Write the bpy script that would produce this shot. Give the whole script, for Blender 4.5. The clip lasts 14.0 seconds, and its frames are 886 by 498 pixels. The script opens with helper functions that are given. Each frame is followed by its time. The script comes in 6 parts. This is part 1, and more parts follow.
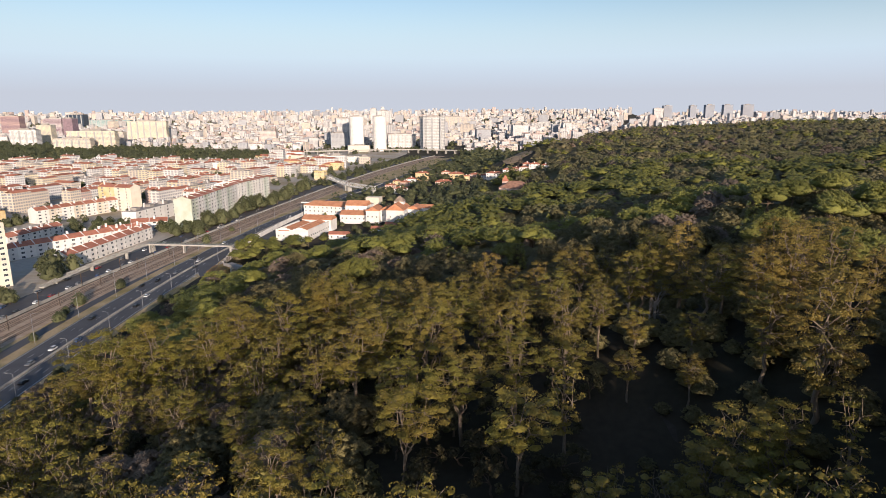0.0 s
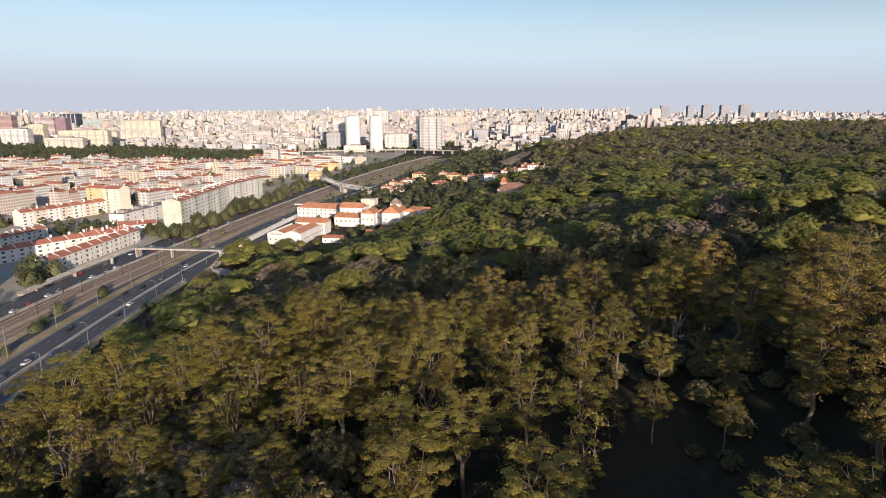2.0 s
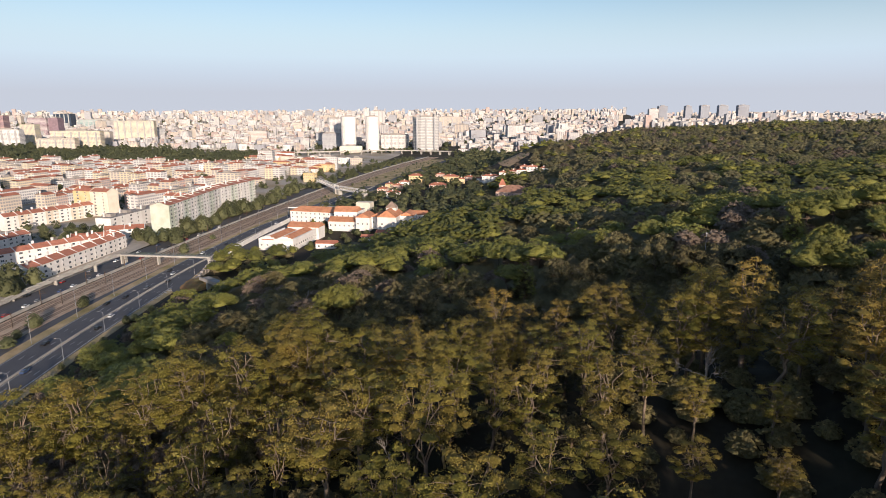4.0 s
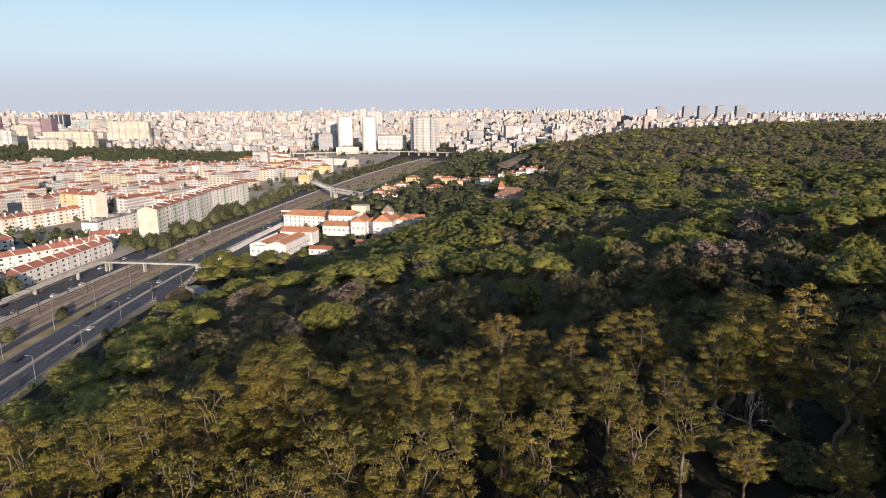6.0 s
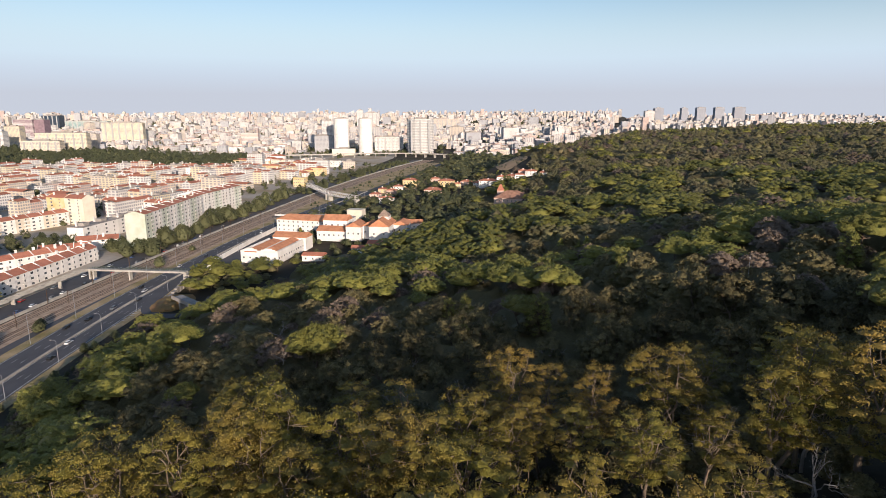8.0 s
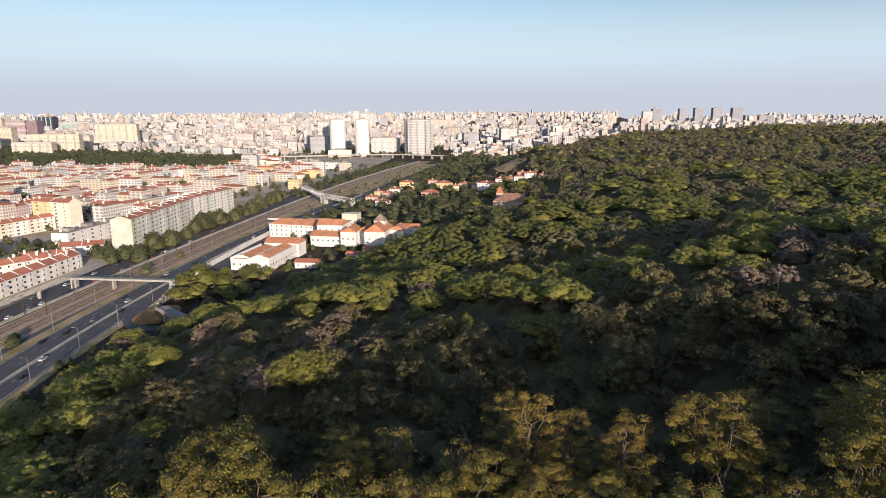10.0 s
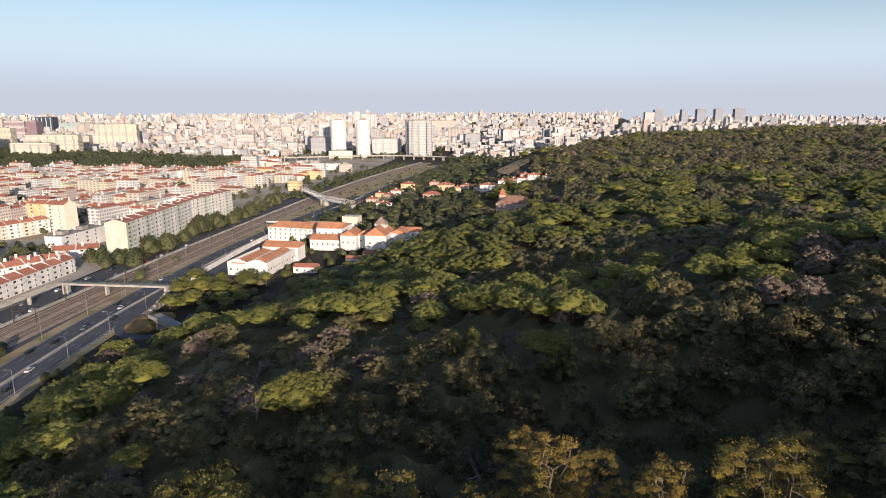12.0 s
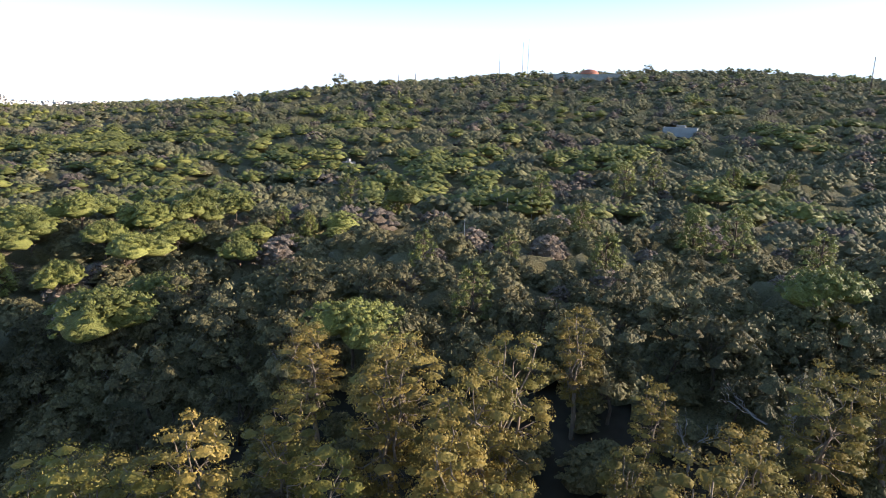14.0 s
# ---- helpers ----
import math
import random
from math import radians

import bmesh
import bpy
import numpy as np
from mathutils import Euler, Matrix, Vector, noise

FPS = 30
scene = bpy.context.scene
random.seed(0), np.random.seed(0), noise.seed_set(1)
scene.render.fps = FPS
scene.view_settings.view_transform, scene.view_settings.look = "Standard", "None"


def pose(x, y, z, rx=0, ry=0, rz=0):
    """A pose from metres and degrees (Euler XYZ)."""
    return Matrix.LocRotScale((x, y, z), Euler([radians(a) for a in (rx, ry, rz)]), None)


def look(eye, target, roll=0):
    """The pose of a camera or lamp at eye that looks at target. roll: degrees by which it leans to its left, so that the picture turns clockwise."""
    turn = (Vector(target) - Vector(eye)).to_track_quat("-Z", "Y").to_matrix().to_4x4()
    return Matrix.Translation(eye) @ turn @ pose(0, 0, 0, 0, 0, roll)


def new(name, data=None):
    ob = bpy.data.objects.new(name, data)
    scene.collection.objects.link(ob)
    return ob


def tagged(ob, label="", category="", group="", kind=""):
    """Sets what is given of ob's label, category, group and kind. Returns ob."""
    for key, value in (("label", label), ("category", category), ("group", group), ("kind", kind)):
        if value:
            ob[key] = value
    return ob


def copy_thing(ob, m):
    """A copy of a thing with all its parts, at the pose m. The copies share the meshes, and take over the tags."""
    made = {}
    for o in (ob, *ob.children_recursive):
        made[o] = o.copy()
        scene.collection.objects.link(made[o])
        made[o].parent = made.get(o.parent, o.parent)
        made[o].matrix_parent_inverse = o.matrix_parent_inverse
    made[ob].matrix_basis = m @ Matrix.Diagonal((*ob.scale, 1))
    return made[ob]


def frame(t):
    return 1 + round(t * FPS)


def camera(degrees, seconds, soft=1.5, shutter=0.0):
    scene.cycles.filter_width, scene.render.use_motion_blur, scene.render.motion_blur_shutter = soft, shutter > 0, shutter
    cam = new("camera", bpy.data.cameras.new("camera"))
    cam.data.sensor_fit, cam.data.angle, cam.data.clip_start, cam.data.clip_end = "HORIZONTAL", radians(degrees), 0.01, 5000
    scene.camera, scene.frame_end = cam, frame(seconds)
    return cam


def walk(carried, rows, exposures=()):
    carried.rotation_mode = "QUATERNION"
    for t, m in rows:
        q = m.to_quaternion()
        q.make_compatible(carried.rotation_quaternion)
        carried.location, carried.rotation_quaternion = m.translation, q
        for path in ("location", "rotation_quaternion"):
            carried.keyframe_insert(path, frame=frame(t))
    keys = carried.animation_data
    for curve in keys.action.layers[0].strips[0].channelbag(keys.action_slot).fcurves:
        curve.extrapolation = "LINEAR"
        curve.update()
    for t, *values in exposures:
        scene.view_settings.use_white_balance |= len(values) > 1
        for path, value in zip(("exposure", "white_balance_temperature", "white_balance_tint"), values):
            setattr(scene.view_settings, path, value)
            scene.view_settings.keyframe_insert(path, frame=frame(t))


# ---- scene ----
cam = camera(70.6, 14.0, soft=0.65)
PATH = [
    (0, (0.55, -0.58, 99.14), (1.22, 194.67, 55.79), -0.37),
    (0.5, (0.67, 2.11, 99.64), (1.66, 197.32, 56.18), -0.26),
    (1, (0.39, 6.37, 99.54), (1.65, 201.59, 56.10), -0.27),
    (1.5, (0.23, 10.69, 99.44), (1.77, 205.92, 56.03), -0.24),
    (2, (0.18, 14.88, 99.05), (1.89, 210.11, 55.66), -0.27),
    (2.5, (0.05, 19.04, 98.98), (2.03, 214.27, 55.60), -0.29),
    (3, (-0.24, 23.24, 99.68), (2.00, 218.44, 56.18), -0.27),
    (5.5, (-0.26, 43.67, 99.86), (3.06, 238.92, 56.64), -0.25),
    (6, (-0.26, 47.96, 99.92), (3.23, 243.20, 56.68), -0.26),
    (6.5, (-0.44, 51.85, 99.98), (3.33, 247.11, 56.86), -0.25),
    (7, (-0.45, 56.08, 100.04), (3.43, 251.34, 56.90), -0.27),
    (7.5, (-0.60, 59.97, 100.10), (3.57, 255.23, 57.02), -0.26),
    (8, (-0.91, 63.83, 100.09), (3.58, 259.13, 57.23), -0.19),
    (10.5, (-1.33, 84.30, 100.27), (4.29, 279.62, 57.61), -0.20),
    (11, (-1.58, 87.40, 100.35), (4.23, 282.71, 57.69), -0.12),
    (11.5, (-1.70, 89.98, 100.23), (3.48, 285.34, 57.75), -0.16),
    (12, (-1.92, 91.71, 100.28), (3.16, 287.09, 57.85), -0.20),
    (12.5, (-0.90, 94.20, 99.95), (44.76, 284.20, 57.20), -0.90),
    (13, (-1.04, 94.80, 100.90), (123.10, 245.03, 55.96), -1.40),
    (13.5, (-2.39, 95.44, 102.16), (185.41, 145.24, 54.96), 0.80),
    (14, (10.19, 99.86, 103.44), (198.09, 149.46, 56.54), 1.10),
]
walk(cam, [(t, look(eye, target, roll)) for t, eye, target, roll in PATH], [(0, 0.24, 6570, 17), (13.0, 0.26, 6570, 17), (13.35, 1.17, 6050, 13), (14, 1.24, 6000, 12)])

# ---- world, sun, exposure ----
world = bpy.data.worlds.new("world")
scene.world = world
world.use_nodes = True
wn = world.node_tree
sky = wn.nodes.new("ShaderNodeTexSky")
sky.sky_type = "NISHITA"
sky.sun_disc = False
SUN_AZ, SUN_EL = radians(162), radians(11.5)
sky.sun_elevation, sky.sun_rotation = SUN_EL, SUN_AZ
sky.air_density, sky.dust_density, sky.ozone_density = 1.0, 0.8, 2.2
bg = wn.nodes["Background"]
bg.inputs["Strength"].default_value = 0.13
wn.links.new(sky.outputs[0], bg.inputs[0])
sun_data = bpy.data.lights.new("sun", "SUN")
sun_data.energy, sun_data.angle, sun_data.color = 5.0, radians(0.6), (1.0, 0.86, 0.69)
sun_way = Vector((math.sin(SUN_AZ) * math.cos(SUN_EL), math.cos(SUN_AZ) * math.cos(SUN_EL), math.sin(SUN_EL)))
sun = new("sun", sun_data)
sun.matrix_world = look(Vector((0, 0, 300)) + sun_way, (0, 0, 300))


# ---- materials ----
def surface(name, colour, rough=0.8, scale=1.0, vary=0.25, fine=12.0, bump=0.0, island=0.0, each=0.0, metal=0.0, second=None, through_light=0.0):
    """A material with grain at two scales, a second tone in stains, and a change of tone from piece to piece."""
    m = bpy.data.materials.new(name)
    m.use_nodes = True
    t = m.node_tree
    n, l = t.nodes, t.links
    p = n["Principled BSDF"]
    p.inputs["Roughness"].default_value = rough
    p.inputs["Metallic"].default_value = metal
    p.inputs["Specular IOR Level"].default_value = 0.3
    geo = n.new("ShaderNodeNewGeometry")
    big, small = n.new("ShaderNodeTexNoise"), n.new("ShaderNodeTexNoise")
    for tex, s in ((big, scale), (small, scale * fine)):
        l.new(geo.outputs["Position"], tex.inputs["Vector"])
        tex.inputs["Scale"].default_value = s
        tex.inputs["Detail"].default_value = 3
    mix = n.new("ShaderNodeMix")
    mix.data_type = "RGBA"
    mix.inputs[6].default_value = (*colour, 1)
    mix.inputs[7].default_value = (*(second or [c * 0.7 for c in colour]), 1)
    ramp = n.new("ShaderNodeMapRange")
    ramp.inputs[1].default_value, ramp.inputs[2].default_value = 0.4, 0.65
    l.new(big.outputs[0], ramp.inputs[0])
    l.new(ramp.outputs[0], mix.inputs[0])
    hsv = n.new("ShaderNodeHueSaturation")
    l.new(mix.outputs[2], hsv.inputs["Color"])
    val = n.new("ShaderNodeMath")
    val.operation = "MULTIPLY_ADD"
    l.new(small.outputs[0], val.inputs[0])
    val.inputs[1].default_value, val.inputs[2].default_value = 2 * vary, 1 - vary
    last = val
    for amount, node, out in ((island, geo, "Random Per Island"), (each, n.new("ShaderNodeObjectInfo"), "Random")):
        if amount:
            a = n.new("ShaderNodeMath")
            a.operation = "MULTIPLY_ADD"
            l.new(node.outputs[out], a.inputs[0])
            a.inputs[1].default_value, a.inputs[2].default_value = 2 * amount, 1 - amount
            b = n.new("ShaderNodeMath")
            b.operation = "MULTIPLY"
            l.new(last.outputs[0], b.inputs[0])
            l.new(a.outputs[0], b.inputs[1])
            last = b
    l.new(last.outputs[0], hsv.inputs["Value"])
    l.new(hsv.outputs[0], p.inputs["Base Color"])
    if bump:
        bp = n.new("ShaderNodeBump")
        bp.inputs["Strength"].default_value = 1.0
        bp.inputs["Distance"].default_value = bump
        l.new(small.outputs[0], bp.inputs["Height"])
        l.new(bp.outputs[0], p.inputs["Normal"])
    if through_light:
        tr = n.new("ShaderNodeBsdfTranslucent")
        l.new(hsv.outputs[0], tr.inputs["Color"])
        ms = n.new("ShaderNodeMixShader")
        ms.inputs[0].default_value = through_light
        l.new(p.outputs[0], ms.inputs[1])
        l.new(tr.outputs[0], ms.inputs[2])
        l.new(ms.outputs[0], n["Material Output"].inputs[0])
    return m


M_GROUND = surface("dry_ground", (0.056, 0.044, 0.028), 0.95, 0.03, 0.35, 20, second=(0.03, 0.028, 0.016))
M_PAVING = surface("city_paving", (0.47, 0.42, 0.36), 0.9, 0.02, 0.25, 12, bump=0.3, second=(0.36, 0.29, 0.19))
M_ASPHALT = surface("asphalt", (0.10, 0.10, 0.108), 0.8, 0.08, 0.12, 30, second=(0.082, 0.083, 0.09))
M_PAINT = surface("road_paint", (0.7, 0.7, 0.68), 0.6, 0.5, 0.15)
M_CONCRETE = surface("concrete", (0.42, 0.40, 0.36), 0.85, 0.2, 0.12, second=(0.33, 0.31, 0.28))
M_BALLAST = surface("ballast", (0.5, 0.38, 0.28), 0.95, 0.3, 0.3, 8, bump=0.25, second=(0.38, 0.27, 0.19))
M_VERGE = surface("dry_verge", (0.46, 0.35, 0.21), 0.95, 0.08, 0.35, 15, bump=0.8, second=(0.28, 0.23, 0.10))
M_RAIL = surface("rail_steel", (0.16, 0.11, 0.08), 0.5, 1, 0.2, metal=0.7)
M_STEEL = surface("galvanised_steel", (0.45, 0.46, 0.47), 0.45, 1, 0.1, metal=0.6)
M_ROOF = surface("clay_tiles", (0.47, 0.19, 0.12), 0.85, 0.3, 0.2, 10, island=0.18, each=0.15, second=(0.38, 0.15, 0.10))
M_ROOF_ORANGE = surface("orange_clay_tiles", (0.56, 0.26, 0.14), 0.85, 0.25, 0.15, 10, each=0.1, second=(0.46, 0.20, 0.11))
M_WHITE = surface("white_render", (0.74, 0.72, 0.69), 0.85, 0.15, 0.08, 10, each=0.06, second=(0.67, 0.64, 0.60))
M_CREAM = surface("cream_render", (0.68, 0.62, 0.51), 0.85, 0.15, 0.08, 10, each=0.1, second=(0.60, 0.54, 0.44))
M_YELLOW = surface("yellow_render", (0.66, 0.53, 0.32), 0.85, 0.15, 0.08, 10, each=0.1, second=(0.58, 0.43, 0.20))
M_GREEN_WALL = surface("pale_green_render", (0.52, 0.56, 0.49), 0.85, 0.15, 0.08, 10, each=0.06, second=(0.45, 0.48, 0.38))
M_PINK = surface("pink_render", (0.62, 0.44, 0.36), 0.85, 0.15, 0.08, 10, each=0.1, second=(0.52, 0.37, 0.31))
M_GREY = surface("grey_render", (0.42, 0.42, 0.42), 0.85, 0.15, 0.08, 10, each=0.15, second=(0.36, 0.36, 0.36))
M_PANE = surface("window_glass", (0.06, 0.075, 0.09), 0.15, 0.3, 0.2, each=0.4)
M_FLAT = surface("flat_roof", (0.36, 0.33, 0.30), 0.9, 0.15, 0.2, second=(0.27, 0.25, 0.23))
M_DARKGLASS = surface("dark_facade", (0.05, 0.07, 0.10), 0.2, 0.2, 0.2)
M_TEAL = surface("teal_facade", (0.20, 0.34, 0.34), 0.4, 0.2, 0.15)
M_PURPLE = surface("mauve_facade", (0.27, 0.19, 0.22), 0.7, 0.2, 0.12)
M_BARK_PALE = surface("pale_bark", (0.18, 0.14, 0.105), 0.9, 0.6, 0.3, 6, each=0.15, second=(0.155, 0.118, 0.086))
M_BARK = surface("brown_bark", (0.14, 0.10, 0.07), 0.95, 0.8, 0.3, 6, each=0.2)
M_DEAD = surface("dead_wood", (0.31, 0.27, 0.24), 0.9, 0.8, 0.2, 6, second=(0.28, 0.25, 0.22))
M_EUC = surface("eucalyptus_leaves", (0.186, 0.16, 0.03), 0.6, 0.09, 0.3, 20, bump=0.2, island=0.22, each=0.2, second=(0.205, 0.15, 0.034), through_light=0.2)
M_EUC_GOLD = surface("golden_eucalyptus_leaves", (0.285, 0.198, 0.046), 0.6, 0.09, 0.3, 20, bump=0.2, island=0.22, each=0.2, second=(0.175, 0.145, 0.034), through_light=0.2)
M_PINE = surface("pine_needles", (0.212, 0.207, 0.048), 0.6, 0.03, 0.6, 95, bump=0.5, island=0.15, each=0.22, second=(0.157, 0.16, 0.038), through_light=0.12)
# leaves of the far oaks, paled in colour to stand in for haze
M_OAK_HAZED = surface("haze_paled_oak_leaves", (0.195, 0.18, 0.078), 0.75, 0.03, 0.6, 95, bump=0.5, island=0.22, each=0.3, second=(0.185, 0.158, 0.085), through_light=0.12)
# the nearer oaks' and scrub's copy, darkened in colour as if shaded
M_SCRUB_SHADED = surface("shade_darkened_evergreen_leaves", (0.148, 0.126, 0.054), 0.75, 0.05, 0.6, 60, bump=0.5, island=0.25, each=0.3, second=(0.132, 0.108, 0.048), through_light=0.12)
# understory leaves with the belt's shade put into their colour
M_SHRUB_SHADED = surface("shade_darkened_shrub_leaves", (0.08, 0.075, 0.03), 0.75, 0.05, 0.6, 60, bump=0.5, island=0.25, each=0.3, second=(0.085, 0.07, 0.034), through_light=0.1)
M_STREET = surface("street_tree_leaves", (0.125, 0.13, 0.06), 0.6, 0.05, 0.6, 60, bump=0.5, island=0.18, each=0.25, second=(0.095, 0.105, 0.048), through_light=0.12)
M_TWIG = surface("bare_twigs", (0.185, 0.138, 0.1), 0.9, 0.05, 0.6, 60, bump=0.5, island=0.25, each=0.3)
M_WATER = surface("river_water", (0.34, 0.42, 0.50), 0.6, 0.002, 0.05)
M_CAR = {n: surface(n, c, 0.3, 1, 0.03) for n, c in (("white_paint", (0.75, 0.75, 0.75)), ("black_paint", (0.02, 0.02, 0.022)), ("grey_paint", (0.2, 0.21, 0.23)), ("red_paint", (0.35, 0.03, 0.03)), ("blue_paint", (0.05, 0.09, 0.2)))}
M_TYRE = surface("tyre_rubber", (0.02, 0.02, 0.02), 0.9, 2, 0.1)


# ---- building blocks ----
class Shape:
    """Gathers vertices and faces, with a material slot for each face."""

    def __init__(self):
        self.v, self.f, self.s = [], [], []

    def face(self, points, slot=0):
        k = len(self.v)
        self.v += [tuple(p) for p in points]
        self.f.append(tuple(range(k, k + len(points))))
        self.s.append(slot)

    def box(self, x0, y0, z0, x1, y1, z1, slot=0):
        k = len(self.v)
        self.v += [(x, y, z) for z in (z0, z1) for x, y in ((x0, y0), (x1, y0), (x1, y1), (x0, y1))]
        for q in ((3, 2, 1, 0), (4, 5, 6, 7), (0, 1, 5, 4), (1, 2, 6, 5), (2, 3, 7, 6), (3, 0, 4, 7)):
            self.f.append(tuple(k + i for i in q))
            self.s.append(slot)
        return self

    def tube(self, path, radii, sides=6, slot=0):
        k = len(self.v)
        path = [Vector(p) for p in path]
        for i, p in enumerate(path):
            d = (path[min(i + 1, len(path) - 1)] - path[max(i - 1, 0)]).normalized()
            a = d.orthogonal().normalized()
            b = d.cross(a)
            for j in range(sides):
                w = 2 * math.pi * j / sides
                self.v.append(tuple(p + float(radii[i]) * (math.cos(w) * a + math.sin(w) * b)))
        for i in range(len(path) - 1):
            for j in range(sides):
                q = (j + 1) % sides
                self.f.append((k + i * sides + j, k + i * sides + q, k + (i + 1) * sides + q, k + (i + 1) * sides + j))
                self.s.append(slot)
        self.f.append(tuple(k + (len(path) - 1) * sides + j for j in range(sides)))
        self.s.append(slot)
        return self

    def ring(self, outline, z0, z1, slot=0, cap=None):
        """An upright prism over an outline."""
        k, n = len(self.v), len(outline)
        self.v += [(x, y, z) for z in (z0, z1) for x, y in outline]
        for j in range(n):
            q = (j + 1) % n
            self.f.append((k + j, k + q, k + n + q, k + n + j))
            self.s.append(slot)
        self.f.append(tuple(range(k + n, k + 2 * n)))
        self.s.append(slot if cap is None else cap)
        return self

    def mesh(self, name, mats, smooth=False):
        me = bpy.data.meshes.new(name)
        me.from_pydata(self.v, [], self.f)
        for m in mats if isinstance(mats, (list, tuple)) else [mats]:
            me.materials.append(m)
        me.polygons.foreach_set("material_index", self.s)
        if smooth:
            me.polygons.foreach_set("use_smooth", [True] * len(self.f))
        me.update()
        return me


def part(name, shape, mats, parent=None, label="", m=None, smooth=False):
    """One mesh object, under a thing or a part where one is given."""
    me = shape if isinstance(shape, bpy.types.Mesh) else shape.mesh(name, mats, smooth)
    ob = new(name, me)
    ob.parent = parent
    if m is not None:
        ob.matrix_basis = m
    return tagged(ob, label)


def quads_mesh(name, verts, mat, slots=None):
    """A mesh of four-cornered faces, from an array (n, 4, 3); corners that meet are joined."""
    n = len(verts)
    flat = np.asarray(verts, np.float64).reshape(-1, 3)
    key = np.round(flat * 500).astype(np.int64) @ np.array([1, 4000037, 16000057000003 % 2**44])
    _, first, where = np.unique(key, return_index=True, return_inverse=True)
    me = bpy.data.meshes.new(name)
    me.vertices.add(len(first))
    me.vertices.foreach_set("co", flat[first].astype(np.float32).ravel())
    me.loops.add(n * 4)
    me.loops.foreach_set("vertex_index", where.ravel().astype(np.int32))
    me.polygons.add(n)
    me.polygons.foreach_set("loop_start", np.arange(0, n * 4, 4, dtype=np.int32))
    me.polygons.foreach_set("use_smooth", np.ones(n, bool))
    for m in mat if isinstance(mat, (list, tuple)) else [mat]:
        me.materials.append(m)
    if slots is not None:
        me.polygons.foreach_set("material_index", np.asarray(slots, np.int32))
    me.update(calc_edges=True)
    return me


# ---- the lie of the land ----
def foot(y):
    """Where the wooded slope begins, east of the motorway."""
    return np.interp(y, [-400, 325, 345, 400, 450, 500, 560, 650, 800, 950, 1200, 1500, 2200, 5000], [-138, -136, -114, -104, -93, -62, -8, 35, 50, 45, 150, 330, 600, 1500])


def land(x, y):
    x, y = np.asarray(x, float), np.asarray(y, float)
    d = x - foot(y)
    up = np.maximum(d, 0)
    away = np.hypot(x, y)
    wide = np.interp(y, [300, 450, 700, 850, 1000], [62, 112, 112, 70, 62])
    z = 36 * (1 - np.exp(-((up / wide) ** 1.5))) + 0.022 * np.clip(up - 150, 0, 450)
    z += 97 * np.exp(-(((x - 1150) / 400) ** 2) / 2 - ((y / 610) ** 2) / 2) * (up > 0)
    z += 24 * np.exp(-(((x - 140) / 72) ** 2) / 2 - (((y - 90) / 150) ** 2) / 2)
    z += 6 * np.exp(-(((x - 893) / 110) ** 2) / 2 - (((y - 495) / 110) ** 2) / 2)
    z += 15 * np.exp(-(((x - 650) / 250) ** 2) / 2 - (((y - 1300) / 250) ** 2) / 2) * np.minimum(up / 120, 1)
    z -= 13 * np.exp(-(((x - 42) / 15) ** 2) / 2 - (((y - 84) / 22) ** 2) / 2)
    z -= 11 * np.exp(-(((x - 85) / 65) ** 2) / 2 - (((y - 195) / 28) ** 2) / 2)
    z += 5 * np.exp(-((x / 45) ** 2) / 2 - (((y - 222) / 28) ** 2) / 2)
    z += 7 * np.exp(-(((x - 130) / 60) ** 2) / 2 - (((y - 1000) / 80) ** 2) / 2) * np.minimum(up / 40, 1)
    z -= 9 * np.minimum(up / 60, 1) * np.exp(-(((x - 20) / 90) ** 2) / 2 - (((y - 380) / 80) ** 2) / 2)
    z *= np.where(up > 0, np.interp(away, [1900, 2900], [1, 0.82]), 1)
    z += np.where(d < 5, 0.021 * np.maximum(away - 1500, 0), 0)
    z += np.where(up > 0, np.minimum(up / 60, 1) * (3.0 * np.sin(x / 47 + 1) * np.sin(y / 61) + 1.5 * np.sin(x / 19 + y / 23)), 0)
    return z


def axis_steps(lo, hi, step, far):
    inner = list(np.arange(lo, hi + 1, step))
    out = [hi + (far - hi) * (k / 14) ** 2 for k in range(1, 15)]
    back = [lo - (far + lo) * (k / 14) ** 2 for k in range(14, 0, -1)]
    return np.array(back + inner + out)


gx, gy = axis_steps(-420, 1400, 14, 5600), axis_steps(-300, 1700, 14, 5600)
GX, GY = np.meshgrid(gx, gy)
GZ = land(GX, GY)
idx = np.arange(GX.size).reshape(GX.shape)
faces = np.stack([idx[:-1, :-1], idx[:-1, 1:], idx[1:, 1:], idx[1:, :-1]], -1).reshape(-1, 4)
me = bpy.data.meshes.new("ground")
me.from_pydata(np.stack([GX.ravel(), GY.ravel(), GZ.ravel()], -1).tolist(), [], faces.tolist())
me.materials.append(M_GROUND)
me.polygons.foreach_set("use_smooth", [True] * len(faces))
tagged(new("ground", me), "dry brown earth under the woods and city", "ground", kind="structure")


# ---- motorway and railway ----
ROAD = ((-150, -300), (-156, 60), (-161, 200), (-164, 300), (-163, 380), (-158, 450), (-146, 560), (-120, 690), (-88, 830), (-50, 1000), (-5, 1180), (30, 1330))
RAILS = ((-196, -300), (-200, 60), (-203, 250), (-199, 361), (-188, 460), (-172, 590), (-150, 740), (-128, 880), (-96, 1040), (-50, 1230), (0, 1400))


